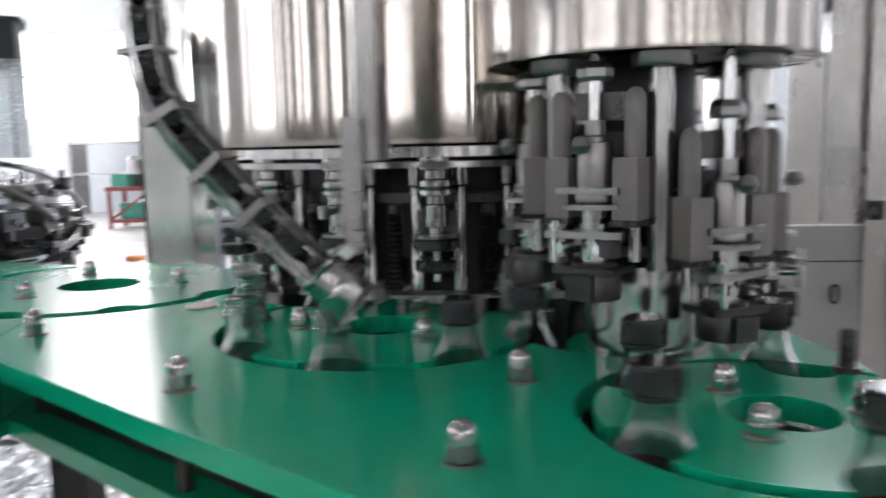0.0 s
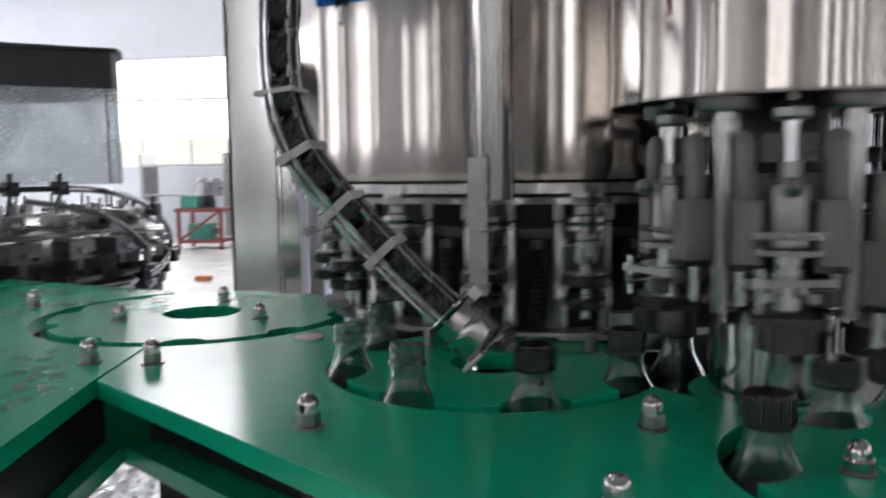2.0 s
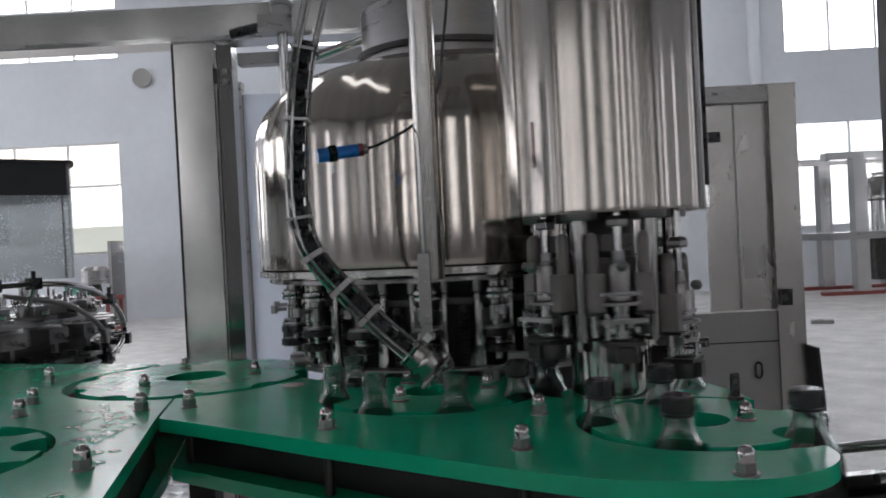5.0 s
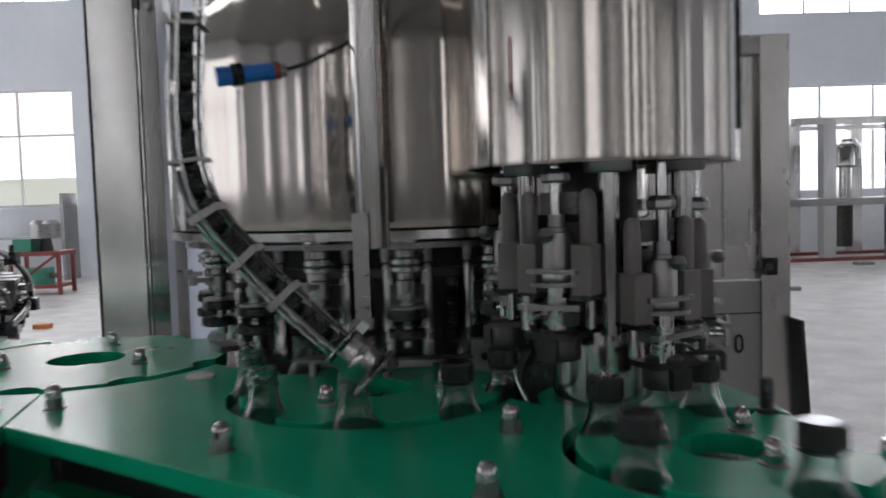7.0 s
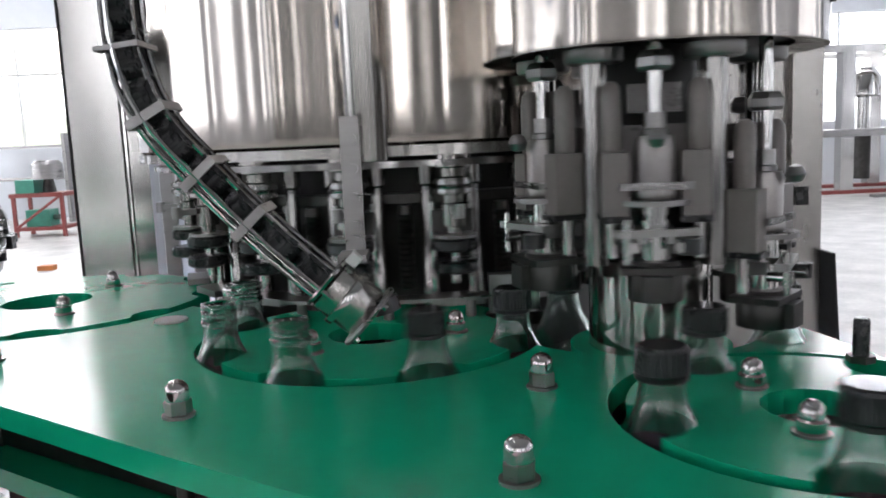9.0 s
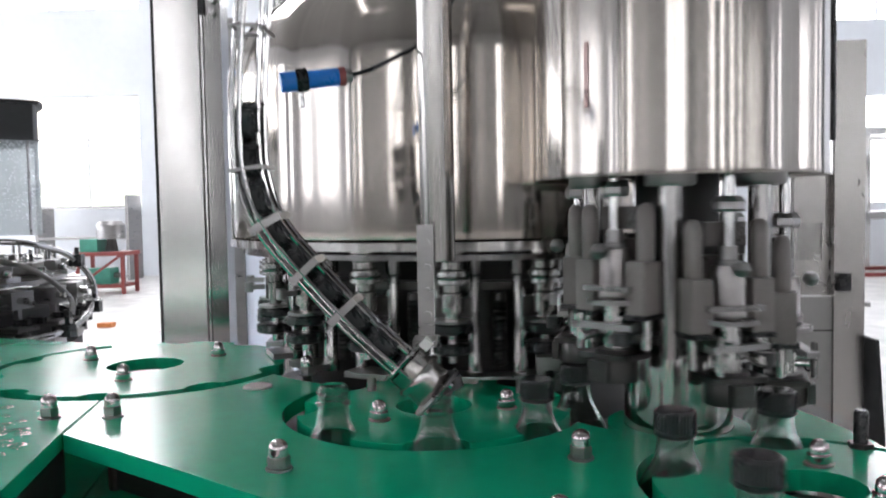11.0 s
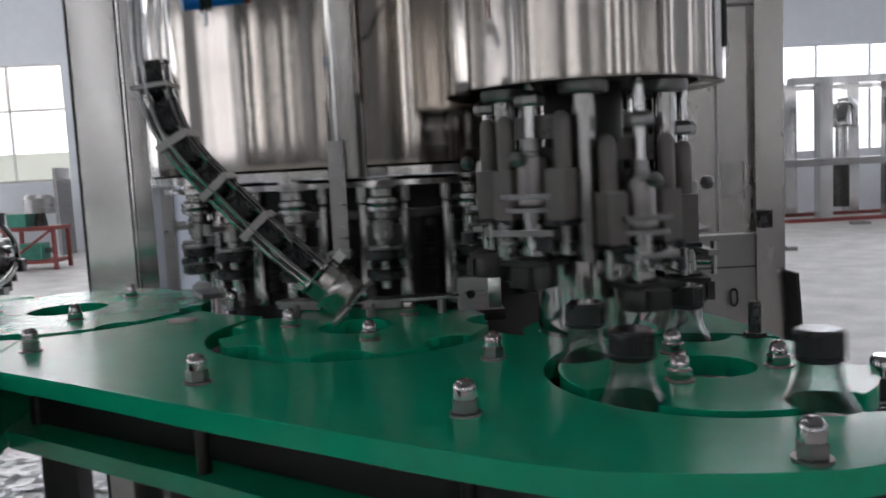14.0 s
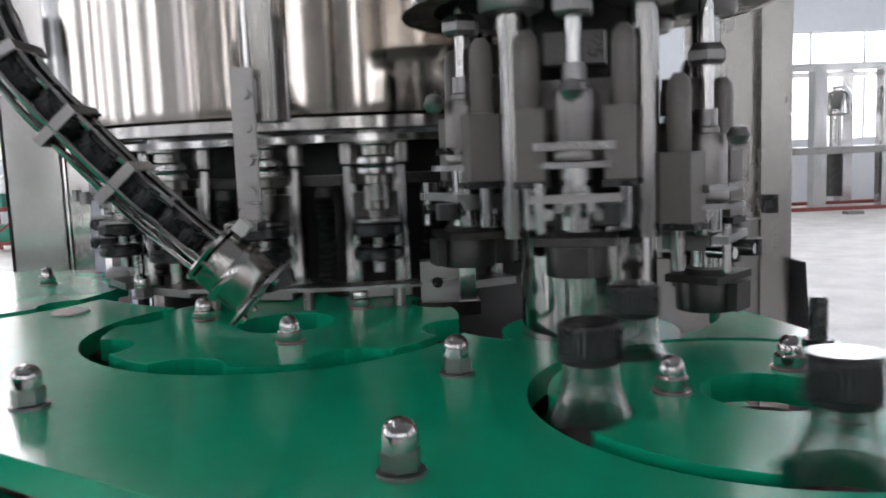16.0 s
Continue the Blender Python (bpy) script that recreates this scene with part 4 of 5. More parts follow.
part("end_ring", rod(bmesh.new(), sr, sr + d * 0.010, 0.0075, 20), SATIN, sensor)
part("status_ring", rod(bmesh.new(), sr - d * 0.004, sr + d * 0.003, 0.0098, 20), RED_PAINT, sensor, "red status ring")
part("bracket", rod(bmesh.new(), sl + d * 0.018 + Vector((0, 0, -0.028)), sl + d * 0.018, 0.003, 10), CHROME, sensor)
cable = thing("sensor_cable", 0, 0, 0, "thin black sensor cable that runs up the pole", "cable")
part("wire", tube(bmesh.new(), smooth_line([sr + d * 0.008, sr + d * 0.03 + Vector((0, 0, 0.004)), W(-0.060, 0.990, 1.410), W(-0.036, 1.026, 1.432), W(0.0, 1.036, 1.48), W(0.012, 1.032, 1.55), W(0.022, 1.024, 1.62), W(0.032, 1.016, 1.72), W(0.038, 1.012, 1.88)], 8), 0.0024, 8), BLACK, cable)

# ---- machine frame ----
def frame_post(a, b, wide, deep, z1, label, material=SHEET_STEEL):
    p = W(a, b)
    e = thing("frame_post", p.x, p.y, 0, label, "post", "machine frame posts", rz=YAW)
    part("profile", boxes((-wide / 2, -deep / 2, 0.03, wide / 2, deep / 2, z1)), material, e, smooth=False, bevel=0.006)
    part("foot", lathe([(0, 0), (0.05, 0), (0.05, 0.015), (0.02, 0.03), (0, 0.03)], 20), SATIN, e)
    return e


post_l = frame_post(-0.718, 2.165, 0.112, 0.10, 1.862, "square brushed stainless frame post")
part("gasket", boxes((-0.0625, -0.052, 0.03, -0.0565, 0.05, 1.86)), PITCH_BLACK, post_l, "narrow dark strip down the left edge", smooth=False)
jamb = thing("door_frame", *W(-0.632, 2.16)[:2], 0, "narrow stainless door jamb with hinges", "door frame", rz=YAW)
part("jamb", boxes((-0.022, -0.03, 0.03, 0.022, 0.03, 1.855)), DARK_CHROME, jamb, smooth=False, bevel=0.004)
part("edge_trim", boxes((-0.029, -0.036, 0.03, -0.0225, -0.024, 1.84)), CHROME, jamb, smooth=False)
for z in (1.745, 1.775):
    part("hinge_bolt", rod(bmesh.new(), (0.004, -0.042, z), (0.004, -0.029, z), 0.009, 12), CHROME, jamb)
part("hinge", boxes((-0.030, -0.040, 1.74, -0.018, -0.031, 1.785)), BLACK, jamb, smooth=False)
beam = thing("frame_beam", *W(0.0, 2.165)[:2], 0, "long brushed stainless top beam of the machine frame", "beam", rz=YAW)
part("profile", boxes((-3.2, -0.05, 1.866, 0.60, 0.05, 1.968)), SHEET_STEEL, beam, smooth=False, bevel=0.006)
part("lower_lip", boxes((-3.2, -0.062, 1.862, 0.60, -0.052, 1.876)), CHROME, beam, smooth=False)
rail = thing("door_rail", *W(-0.3, 2.18)[:2], 0, "slim stainless door rail under the beam", "rail", rz=YAW)
part("rail", boxes((-0.30, -0.02, 1.80, 0.85, 0.02, 1.835)), SATIN, rail, smooth=False, bevel=0.003)
door = thing("guard_door", *W(-0.30, 2.60)[:2], 0, "pale frosted guard door panel behind the tank", "door", rz=YAW)
part("panel", boxes((-0.40, -0.004, 0.35, 0.55, 0.004, 1.80)), FROSTED, door, smooth=False)
part("door_frame", boxes((-0.44, -0.02, 0.3, -0.40, 0.02, 1.84), (0.55, -0.02, 0.3, 0.59, 0.02, 1.84)), SATIN, door, smooth=False, bevel=0.003)
part("foot", boxes((-0.44, -0.05, 0.0, -0.40, 0.05, 0.3), (0.55, -0.05, 0.0, 0.59, 0.05, 0.3)), SATIN, door, smooth=False)

# steel guard cabinet at the far corner
cab = thing("guard_cabinet", *W(1.262, 3.36)[:2], 0, "stainless guard cabinet with a pale lower door", "cabinet", rz=YAW)
part("right_post", boxes((0.145, -0.06, 0.0, 0.262, 0.06, 1.865)), CABINET_STEEL, cab, smooth=False, bevel=0.005)
part("left_post", boxes((-0.40, -0.06, 0.0, -0.29, 0.06, 1.865)), CABINET_STEEL, cab, smooth=False, bevel=0.005)
part("top_rail", boxes((-0.289, -0.055, 1.79, 0.144, 0.055, 1.864)), SATIN, cab, smooth=False, bevel=0.004)
part("upper_panel", boxes((-0.13, -0.02, 0.88, 0.144, 0.0, 1.789)), CABINET_STEEL, cab, "polished stainless panel", smooth=False)
part("panel_seam", boxes((-0.002, -0.025, 0.89, 0.006, -0.0205, 1.785)), SATIN, cab, smooth=False)
part("side_glass", boxes((-0.289, -0.012, 0.88, -0.131, -0.004, 1.789)), ACRYLIC, cab, "clear guard pane", smooth=False)
part("lower_door", boxes((-0.289, -0.045, 0.05, 0.144, -0.005, 0.875)), CABINET, cab, "pale grey painted door", smooth=False, bevel=0.004)
part("door_seam", boxes((-0.289, -0.0475, 0.74, 0.144, -0.0455, 0.746)), DARK_STEEL, cab, smooth=False)
part("latch", boxes((-0.110, -0.034, 1.625, -0.062, -0.0205, 1.668)), BLACK, cab, smooth=False, bevel=0.002)
part("inspection_pane", boxes((0.02, -0.030, 1.02, 0.11, -0.0205, 1.17)), ACRYLIC, cab, smooth=False)
part("lock", boxes((0.155, -0.085, 0.90, 0.20, -0.0605, 0.97)), BLACK, cab, smooth=False, bevel=0.004)
hb = bmesh.new()
tube(hb, [(0.050 + 0.014 * math.cos(radians(a)), -0.057, 0.62 + 0.020 * math.sin(radians(a)) + (0.014 if math.sin(radians(a)) > 0 else -0.014)) for a in range(0, 361, 20)], 0.005, 8)
part("handle", hb, BLACK, cab, "black oval pull handle")
flap = thing("rubber_flap", *W(1.586, 3.34)[:2], 0, "black rubber flap leaning on the cabinet", "flap", rz=YAW)
part("flap", box(bmesh.new(), -0.006, -0.12, 0.0, 0.006, 0.12, 0.72, Matrix.Rotation(radians(-4), 4, "Y")), RUBBER, flap, smooth=False)
# dark steel gives this post the shade of its backlit side
frame_post(0.903, 1.30, 0.11, 0.10, 1.95, "stainless frame post by the outfeed, backlit shade put into its colour", DARK_STEEL)
conduit = thing("floor_rod", 0, 0, 0, "thin steel rod lying on the floor", "rod")
part("rod", rod(bmesh.new(), W(1.75, 3.1, 0.012), W(1.55, 3.7, 0.012), 0.011, 10), SATIN, conduit)

# pipework and valve over the tank
pipe = thing("pipework", 0, 0, 0, "stainless pipework with a small air valve over the tank", "pipework")
part("riser", rod(bmesh.new(), W(-0.42, 1.95, 0.0), W(-0.42, 1.95, 1.865), 0.014, 16), CHROME, pipe)
part("branch", rod(bmesh.new(), W(-0.41, 1.95, 1.735), W(-0.12, 1.85, 1.80), 0.013, 16), CHROME, pipe)
part("elbow", tube(bmesh.new(), smooth_line([W(-0.12, 1.85, 1.80), W(-0.05, 1.80, 1.82), W(-0.02, 1.75, 1.86), W(-0.02, 1.75, 2.2)], 6), 0.013, 12), CHROME, pipe)
part("valve_body", box(bmesh.new(), -0.03, -0.03, 1.83, 0.05, 0.03, 1.875, Matrix.Translation(W(-0.45, 1.95)) @ Matrix.Rotation(radians(YAW), 4, "Z")), SATIN, pipe, smooth=False, bevel=0.005)
part("valve_cap", lathe([(0, 1.875), (0.028, 1.875), (0.028, 1.90), (0.032, 1.902), (0.032, 1.912), (0, 1.912)], 20, at=tuple(W(-0.42, 1.95))), SATIN, pipe)
part("knob", rod(bmesh.new(), W(-0.56, 1.95, 1.835), W(-0.48, 1.95, 1.85), 0.014, 14), BLACK, pipe, "black knob")
part("top_stub", rod(bmesh.new(), W(0.03, 1.50, 1.76), W(0.03, 1.50, 2.1), 0.022, 16), CHROME, pipe)
part("cross_tube", rod(bmesh.new(), W(0.03, 1.50, 1.93), W(0.40, 1.45, 1.76), 0.013, 12), CHROME, pipe)

# ---- small fittings on the table ----
stop = thing("black_stop_pin", -0.092, 0.975, TOP, "black threaded stop pin on the table plate", "pin")
part("pin", lathe([(0, 0), (0.0070, 0), (0.0070, 0.036), (0.0058, 0.039), (0, 0.039)], 16), BLACK, stop)
part("base_nut", lathe([(0, 0.0), (0.012, 0.0), (0.012, 0.006), (0, 0.006)], 6), DARK_STEEL, stop, smooth=False)
guide = thing("bottle_guide_block", -0.478, 1.010, 0, "stainless guide block behind the star wheel", "guide block", rz=YAW)
part("block", boxes((-0.03, -0.012, 1.0, 0.012, 0.012, 1.045)), SATIN, guide, smooth=False, bevel=0.002)
part("hole", rod(bmesh.new(), (-0.012, -0.0145, 1.022), (-0.012, -0.011, 1.022), 0.006, 12), BLACK, guide)
part("wing", boxes((0.013, -0.010, 1.0, 0.030, -0.004, 1.055)), CHROME, guide, smooth=False)
part("base", boxes((-0.035, -0.016, 0.985, 0.034, 0.016, 1.0)), DARK_STEEL, guide, smooth=False)
fence = thing("bottle_fence", 0, 0, 0, "thin curved stainless guard strip behind the star wheel", "guard strip")
fb = bmesh.new()
arc = ring_pts(*FILLER, 0.45, 24, -72, -38)
for (x0, y0), (x1, y1) in zip(arc, arc[1:]):
    k = 0.93
    v = [fb.verts.new(c) for c in ((x0, y0, 1.026), (x1, y1, 1.026), (FILLER[0] + (x1 - FILLER[0]) * k, FILLER[1] + (y1 - FILLER[1]) * k, 1.026), (FILLER[0] + (x0 - FILLER[0]) * k, FILLER[1] + (y0 - FILLER[1]) * k, 1.026))]
    fb.faces.new(v)
bmesh.ops.remove_doubles(fb, verts=fb.verts, dist=1e-5)
made = bmesh.ops.extrude_face_region(fb, geom=list(fb.faces))
for v in made["geom"]:
    if isinstance(v, bmesh.types.BMVert):
        v.co.z -= 0.004
part("strip", fb, SATIN, fence, smooth=False)
for k in (2, 12, 21):
    part("support", rod(bmesh.new(), (FILLER[0] + (arc[k][0] - FILLER[0]) * 0.965, FILLER[1] + (arc[k][1] - FILLER[1]) * 0.965, 0.90), (FILLER[0] + (arc[k][0] - FILLER[0]) * 0.965, FILLER[1] + (arc[k][1] - FILLER[1]) * 0.965, 1.0225), 0.006, 10), SATIN, fence)

# outfeed conveyor
ex, ey = RIGHT[0] + R_RIGHT * math.cos(radians(EXIT)), RIGHT[1] + R_RIGHT * math.sin(radians(EXIT))
conveyor = thing("outfeed_conveyor", ex, ey, 0, "stainless outfeed conveyor with guide rails", "conveyor", rz=EXIT_YAW)
part("chain", boxes((0.03, -0.045, 0.895, 2.6, 0.045, 0.909)), DARK_STEEL, conveyor, smooth=False)
part("side_frame", boxes((0.06, -0.075, 0.80, 2.6, -0.06, 0.93)), STEEL, conveyor, smooth=False)
part("side_frame", boxes((0.06, 0.06, 0.80, 2.6, 0.075, 0.93)), STEEL, conveyor, smooth=False)
for y in (-0.062, 0.062):
    part("guide_rail", rod(bmesh.new(), (0.12, y, 0.965), (2.6, y, 0.965), 0.007, 12), CHROME, conveyor)
    for x in (0.14, 0.7, 1.3, 1.9):
        part("rail_post", rod(bmesh.new(), (x, y * 1.13, 0.93), (x, y * 1.13, 0.990), 0.009, 10), BLACK, conveyor)
        part("rail_knob", lathe([(0, 0.990), (0.006, 0.990), (0.006, 0.996), (0.011, 0.998), (0.011, 1.006), (0.008, 1.010), (0, 1.010)], 14, at=(x, y * 1.13, 0)), CHROME, conveyor)
for x in (0.5, 2.3):
    for y in (-0.068, 0.068):
        part("leg", boxes((x - 0.02, y - 0.02, 0.0, x + 0.02, y + 0.02, 0.80)), SATIN, conveyor, smooth=False)

# ---- rinser ----
HEADS = 27
rinser = thing("rinsing_carousel", *RINSER, 0, "dark stainless rinsing carousel with gripper arms and nozzles", "rinsing machine")
part("upper_disc", lathe([(0, 1.068), (0.52, 1.068), (0.55, 1.072), (0.55, 1.082), (0.52, 1.086), (0, 1.086)], 96), SATIN, rinser)
part("lower_disc", lathe([(0, 1.005), (0.54, 1.005), (0.54, 1.018), (0, 1.018)], 96), DARK_STEEL, rinser)
part("core", lathe([(0, 0.0), (0.30, 0.0), (0.30, 1.004), (0, 1.004)], 48), PITCH_BLACK, rinser)
part("centre_column", lathe([(0, 1.087), (0.16, 1.087), (0.16, 1.15), (0.10, 1.17), (0.10, 1.575), (0, 1.575)], 40), SHEET_STEEL, rinser)
# two black bodies added to fill the dark space below the arms
part("tub", lathe([(0.30, 0.70), (0.50, 0.70), (0.585, 0.80), (0.585, 0.905), (0.575, 0.905), (0.49, 0.80), (0.30, 0.80)], 72, closed=True), PITCH_BLACK, rinser, "added black ring for the dark under the gripper arms")
part("inner_drum", lathe([(0.30, 0.80), (0.525, 0.80), (0.525, 1.0045), (0.30, 1.0045)], 72, closed=True), PITCH_BLACK, rinser, "added black inner ring for the dark under the gripper arms")
part("nozzle_ring", lathe([(0.40, 1.0865), (0.43, 1.0865), (0.43, 1.10), (0.40, 1.10)], 96, closed=True), CHROME, rinser)
arm = None
for k in range(HEADS):
    m = pose(0, 0, 0, 0, 0, 360 / HEADS * k + 3)
    if arm is None:
        arm = part("gripper_arm", boxes((0.43, -0.022, 1.0865, 0.575, 0.022, 1.098)), SHEET_STEEL, rinser, "stainless gripper arm", smooth=False, bevel=0.002)
        part("head_block", boxes((0.495, -0.027, 1.0985, 0.546, 0.027, 1.126)), SATIN, arm, smooth=False, bevel=0.003)
        part("guide_block", boxes((0.545, -0.030, 0.915, 0.598, 0.030, 0.939)), SATIN, arm, smooth=False, bevel=0.003)
        part("pivot_block", boxes((0.535, -0.034, 1.022, 0.60, 0.034, 1.064)), SATIN, arm, smooth=False, bevel=0.004)
        part("nozzle_cup", lathe([(0, 1.0985), (0.015, 1.0985), (0.018, 1.104), (0.018, 1.122), (0.013, 1.130), (0, 1.131)], 18, at=(0.475, 0, 0)), CHROME, arm)
        part("spring_pin", rod(bmesh.new(), (0.52, 0.014, 1.1265), (0.52, 0.014, 1.160), 0.005, 10), CHROME, arm)
        part("spring_pin", rod(bmesh.new(), (0.52, -0.014, 1.1265), (0.52, -0.014, 1.152), 0.005, 10), CHROME, arm)
        part("clamp_knob", lathe([(0, 1.0985), (0.010, 1.0985), (0.012, 1.102), (0.012, 1.110), (0.008, 1.115), (0, 1.116)], 16, at=(0.556, 0, 0)), CHROME, arm)
        part("gripper_finger", boxes((0.595, -0.030, 0.985, 0.640, -0.018, 1.000)), BLACK, arm, "black gripper finger", smooth=False, bevel=0.002)
        part("gripper_finger", boxes((0.595, 0.018, 0.985, 0.640, 0.030, 1.000)), BLACK, arm, "black gripper finger", smooth=False, bevel=0.002)
        part("finger_plate", boxes((0.555, -0.034, 0.968, 0.615, 0.034, 0.978)), SATIN, arm, smooth=False)
        part("roller", lathe([(0, 0.940), (0.018, 0.940), (0.018, 0.962), (0, 0.962)], 16, at=(0.595, 0, 0)), BLACK, arm)
        part("bolt", rod(bmesh.new(), (0.60, -0.012, 1.043), (0.622, -0.012, 1.043), 0.008, 8), CHROME, arm)
        part("bolt", rod(bmesh.new(), (0.60, 0.016, 1.034), (0.617, 0.016, 1.034), 0.006, 8), CHROME, arm)
        part("hanger", boxes((0.575, -0.006, 0.978, 0.590, 0.006, 1.022)), SATIN, arm, smooth=False)
        arm.matrix_basis = m
    else:
        again(arm, m)
guard = thing("splash_guard", *RINSER, -0.022, "clear wet splash guard under a dark roof over the rinser", "splash guard")
FACING = Vector((0.978, -0.208, 0))


def guard_point(r, a, z, flat=0.164):
    """On a circle of radius r with one flat side towards the capping machine."""
    p = Vector((r * math.cos(a), r * math.sin(a), 0))
    over = p.dot(FACING) - (flat + r - 0.49)
    if over > 0:
        p -= FACING * over
    p.z = z
    return p


def guard_ring(r_in, r_out, z0, z1, n=120):
    bm = bmesh.new()
    loops = [[bm.verts.new(guard_point(r, 2 * math.pi * k / n, z)) for k in range(n)] for r, z in ((r_in, z0), (r_out, z0), (r_out, z1), (r_in, z1))]
    for p, q in zip(loops, loops[1:] + loops[:1]):
        for k in range(n):
            bm.faces.new((p[k], p[(k + 1) % n], q[(k + 1) % n], q[k]))
    return bm


part("shield", guard_ring(0.486, 0.490, 1.215, 1.4755), WET_SHEET, guard, "clear acrylic sheet covered in water drops")
part("skirt", guard_ring(0.484, 0.490, 1.476, 1.5755), DARK_PAINT, guard, "dark painted skirt under the roof")
part("roof", guard_ring(0.02, 0.505, 1.576, 1.584), DARK_PAINT, guard, "dark flat roof plate")
edge = guard_point(0.492, radians(52), 0)
part("corner_strip", rod(bmesh.new(), (edge.x, edge.y, 1.215), (edge.x, edge.y, 1.4755), 0.004, 8), SATIN, guard)
for a in (160, 280):
    part("stay", rod(bmesh.new(), (0.44 * math.cos(radians(a)), 0.44 * math.sin(radians(a)), 1.10), (0.42 * math.cos(radians(a)), 0.42 * math.sin(radians(a)), 1.5755), 0.008, 10), CHROME, guard)
random.seed(5)
drops = bmesh.new()
for k in range(2600):
    a, z = radians(random.uniform(-110, 110)), 1.22 + 0.25 * random.random() ** 1.2
    r = random.uniform(0.0008, 0.0028)
    p = guard_point(0.4905, a, z)
    near = guard_point(0.4905, a + 0.01, z)
    side = (near - p).normalized()
    out = side.cross(Vector((0, 0, 1)))
    tip = drops.verts.new(p + out * r * 0.6)
    ring = [drops.verts.new(p + side * r * math.cos(2 * math.pi * i / 6) + Vector((0, 0, r * 1.6 * math.sin(2 * math.pi * i / 6)))) for i in range(6)]
    for i in range(6):
        drops.faces.new((ring[i], ring[(i + 1) % 6], tip))
tagged(part("wet_film", drops, WATER, guard, "beads of water on the clear sheet"), kind="stuff")


def polar(r, a, z):
    return (r * math.cos(radians(a)), r * math.sin(radians(a)), z)


hoop = thing("rinser_hoop", *RINSER, 0, "bent stainless guide hoop with black clamps round the rinser", "guide hoop")
part("hoop_rail", tube(bmesh.new(), [polar(0.555, a, 1.188) for a in range(-75, 22, 4)], 0.007, 10), DARK_STEEL, hoop)
part("hoop_rail", tube(bmesh.new(), [polar(0.655, a, 0.955) for a in range(-75, 30, 4)], 0.008, 10), CHROME, hoop)
part("end_bend", tube(bmesh.new(), smooth_line([polar(0.555, 21, 1.188), polar(0.575, 32, 1.178), polar(0.60, 42, 1.150), polar(0.63, 48, 1.10), polar(0.645, 50, 1.05), polar(0.652, 46, 1.00), polar(0.655, 38, 0.968), polar(0.655, 29, 0.955)], 6), 0.008, 10), CHROME, hoop)
part("cross_tube", tube(bmesh.new(), smooth_line([polar(0.50, 14, 1.16), polar(0.58, 30, 1.12), polar(0.62, 40, 1.04), polar(0.63, 40, 0.99)], 6), 0.007, 10), SATIN, hoop)
for a, z, r in ((20, 1.188, 0.555), (8, 1.188, 0.555), (-5, 1.188, 0.555), (-20, 1.188, 0.555), (-38, 1.188, 0.555), (46, 1.125, 0.618), (48, 1.0, 0.652), (34, 0.958, 0.655), (14, 0.955, 0.655), (-8, 0.955, 0.655)):
    c = polar(r, a, z)
    part("clamp", box(bmesh.new(), -0.016, -0.014, -0.015, 0.016, 0.014, 0.017, Matrix.Translation(c) @ Matrix.Rotation(radians(a), 4, "Z")), BLACK, hoop, "black plastic clamp", smooth=False, bevel=0.003)
    part("clamp_screw", rod(bmesh.new(), (c[0], c[1], z + 0.012), (c[0], c[1], z + 0.036), 0.006, 10), BLACK, hoop)
    if z > 1.18:
        part("clamp_stem", rod(bmesh.new(), (c[0] * 0.93, c[1] * 0.93, 1.0985), (c[0], c[1], z - 0.01), 0.006, 10), CHROME, hoop)
hose = thing("clear_hose", *RINSER, 0, "looped clear plastic hose at the rinser", "hose")
part("hose", tube(bmesh.new(), smooth_line([polar(0.42, -24, 1.10), polar(0.47, -24, 1.22), polar(0.50, -20, 1.34), polar(0.52, -15, 1.30), polar(0.53, -13, 1.18), polar(0.52, -13, 1.11)], 8), 0.009, 10), ACRYLIC, hose)

# wet patch on the plate beside the rinser
random.seed(8)
pud = bmesh.new()
for k in range(70):
    x, y = random.gauss(-0.80, 0.09), random.gauss(0.40, 0.025)
    y += (x + 0.80) * -0.55
    r = random.uniform(0.002, 0.011)
    tip = pud.verts.new((x, y, TOP + 0.0012 + r * 0.12))
    n = 9
    ring = [pud.verts.new((x + r * random.uniform(0.7, 1.5) * math.cos(2 * math.pi * i / n), y + r * random.uniform(0.6, 1.1) * math.sin(2 * math.pi * i / n), TOP + 0.0006)) for i in range(n)]
    for i in range(n):
        pud.faces.new((ring[i], ring[(i + 1) % n], tip))
tagged(finish(pud, "water_puddle", WATER), "spilled water drops on the green plate", "water", "", "stuff")

# ---- things far off in the hall ----
def hall_thing(name, a, b, label, category, group=""):
    p = W(a, b)
    return thing(name, p.x, p.y, 0, label, category, group, rz=YAW)


cart = hall_thing("red_cart", -5.85, 12.6, "red steel cart carrying green machine parts", "cart")
for x in (-0.36, 0.36):
    for y in (-0.25, 0.25):
        part("leg", boxes((x - 0.025, y - 0.025, 0.0, x + 0.025, y + 0.025, 0.62)), RED_PAINT, cart, smooth=False)
part("top_frame", boxes((-0.40, -0.30, 0.60, 0.40, 0.30, 0.66)), RED_PAINT, cart, smooth=False)
part("shelf", boxes((-0.335, -0.28, 0.10, 0.335, 0.28, 0.15)), RED_PAINT, cart, smooth=False)
part("brace", rod(bmesh.new(), (-0.33, -0.28, 0.15), (0.33, -0.28, 0.60), 0.02, 8), RED_PAINT, cart)
load = hall_thing("machine_part", -5.85, 12.6, "grey steel drum with green castings on the cart", "machine part")
part("drum", lathe([(0, 0.86), (0.22, 0.86), (0.22, 1.08), (0.16, 1.14), (0, 1.14)], 24, at=(0.08, 0, 0)), SATIN, load)
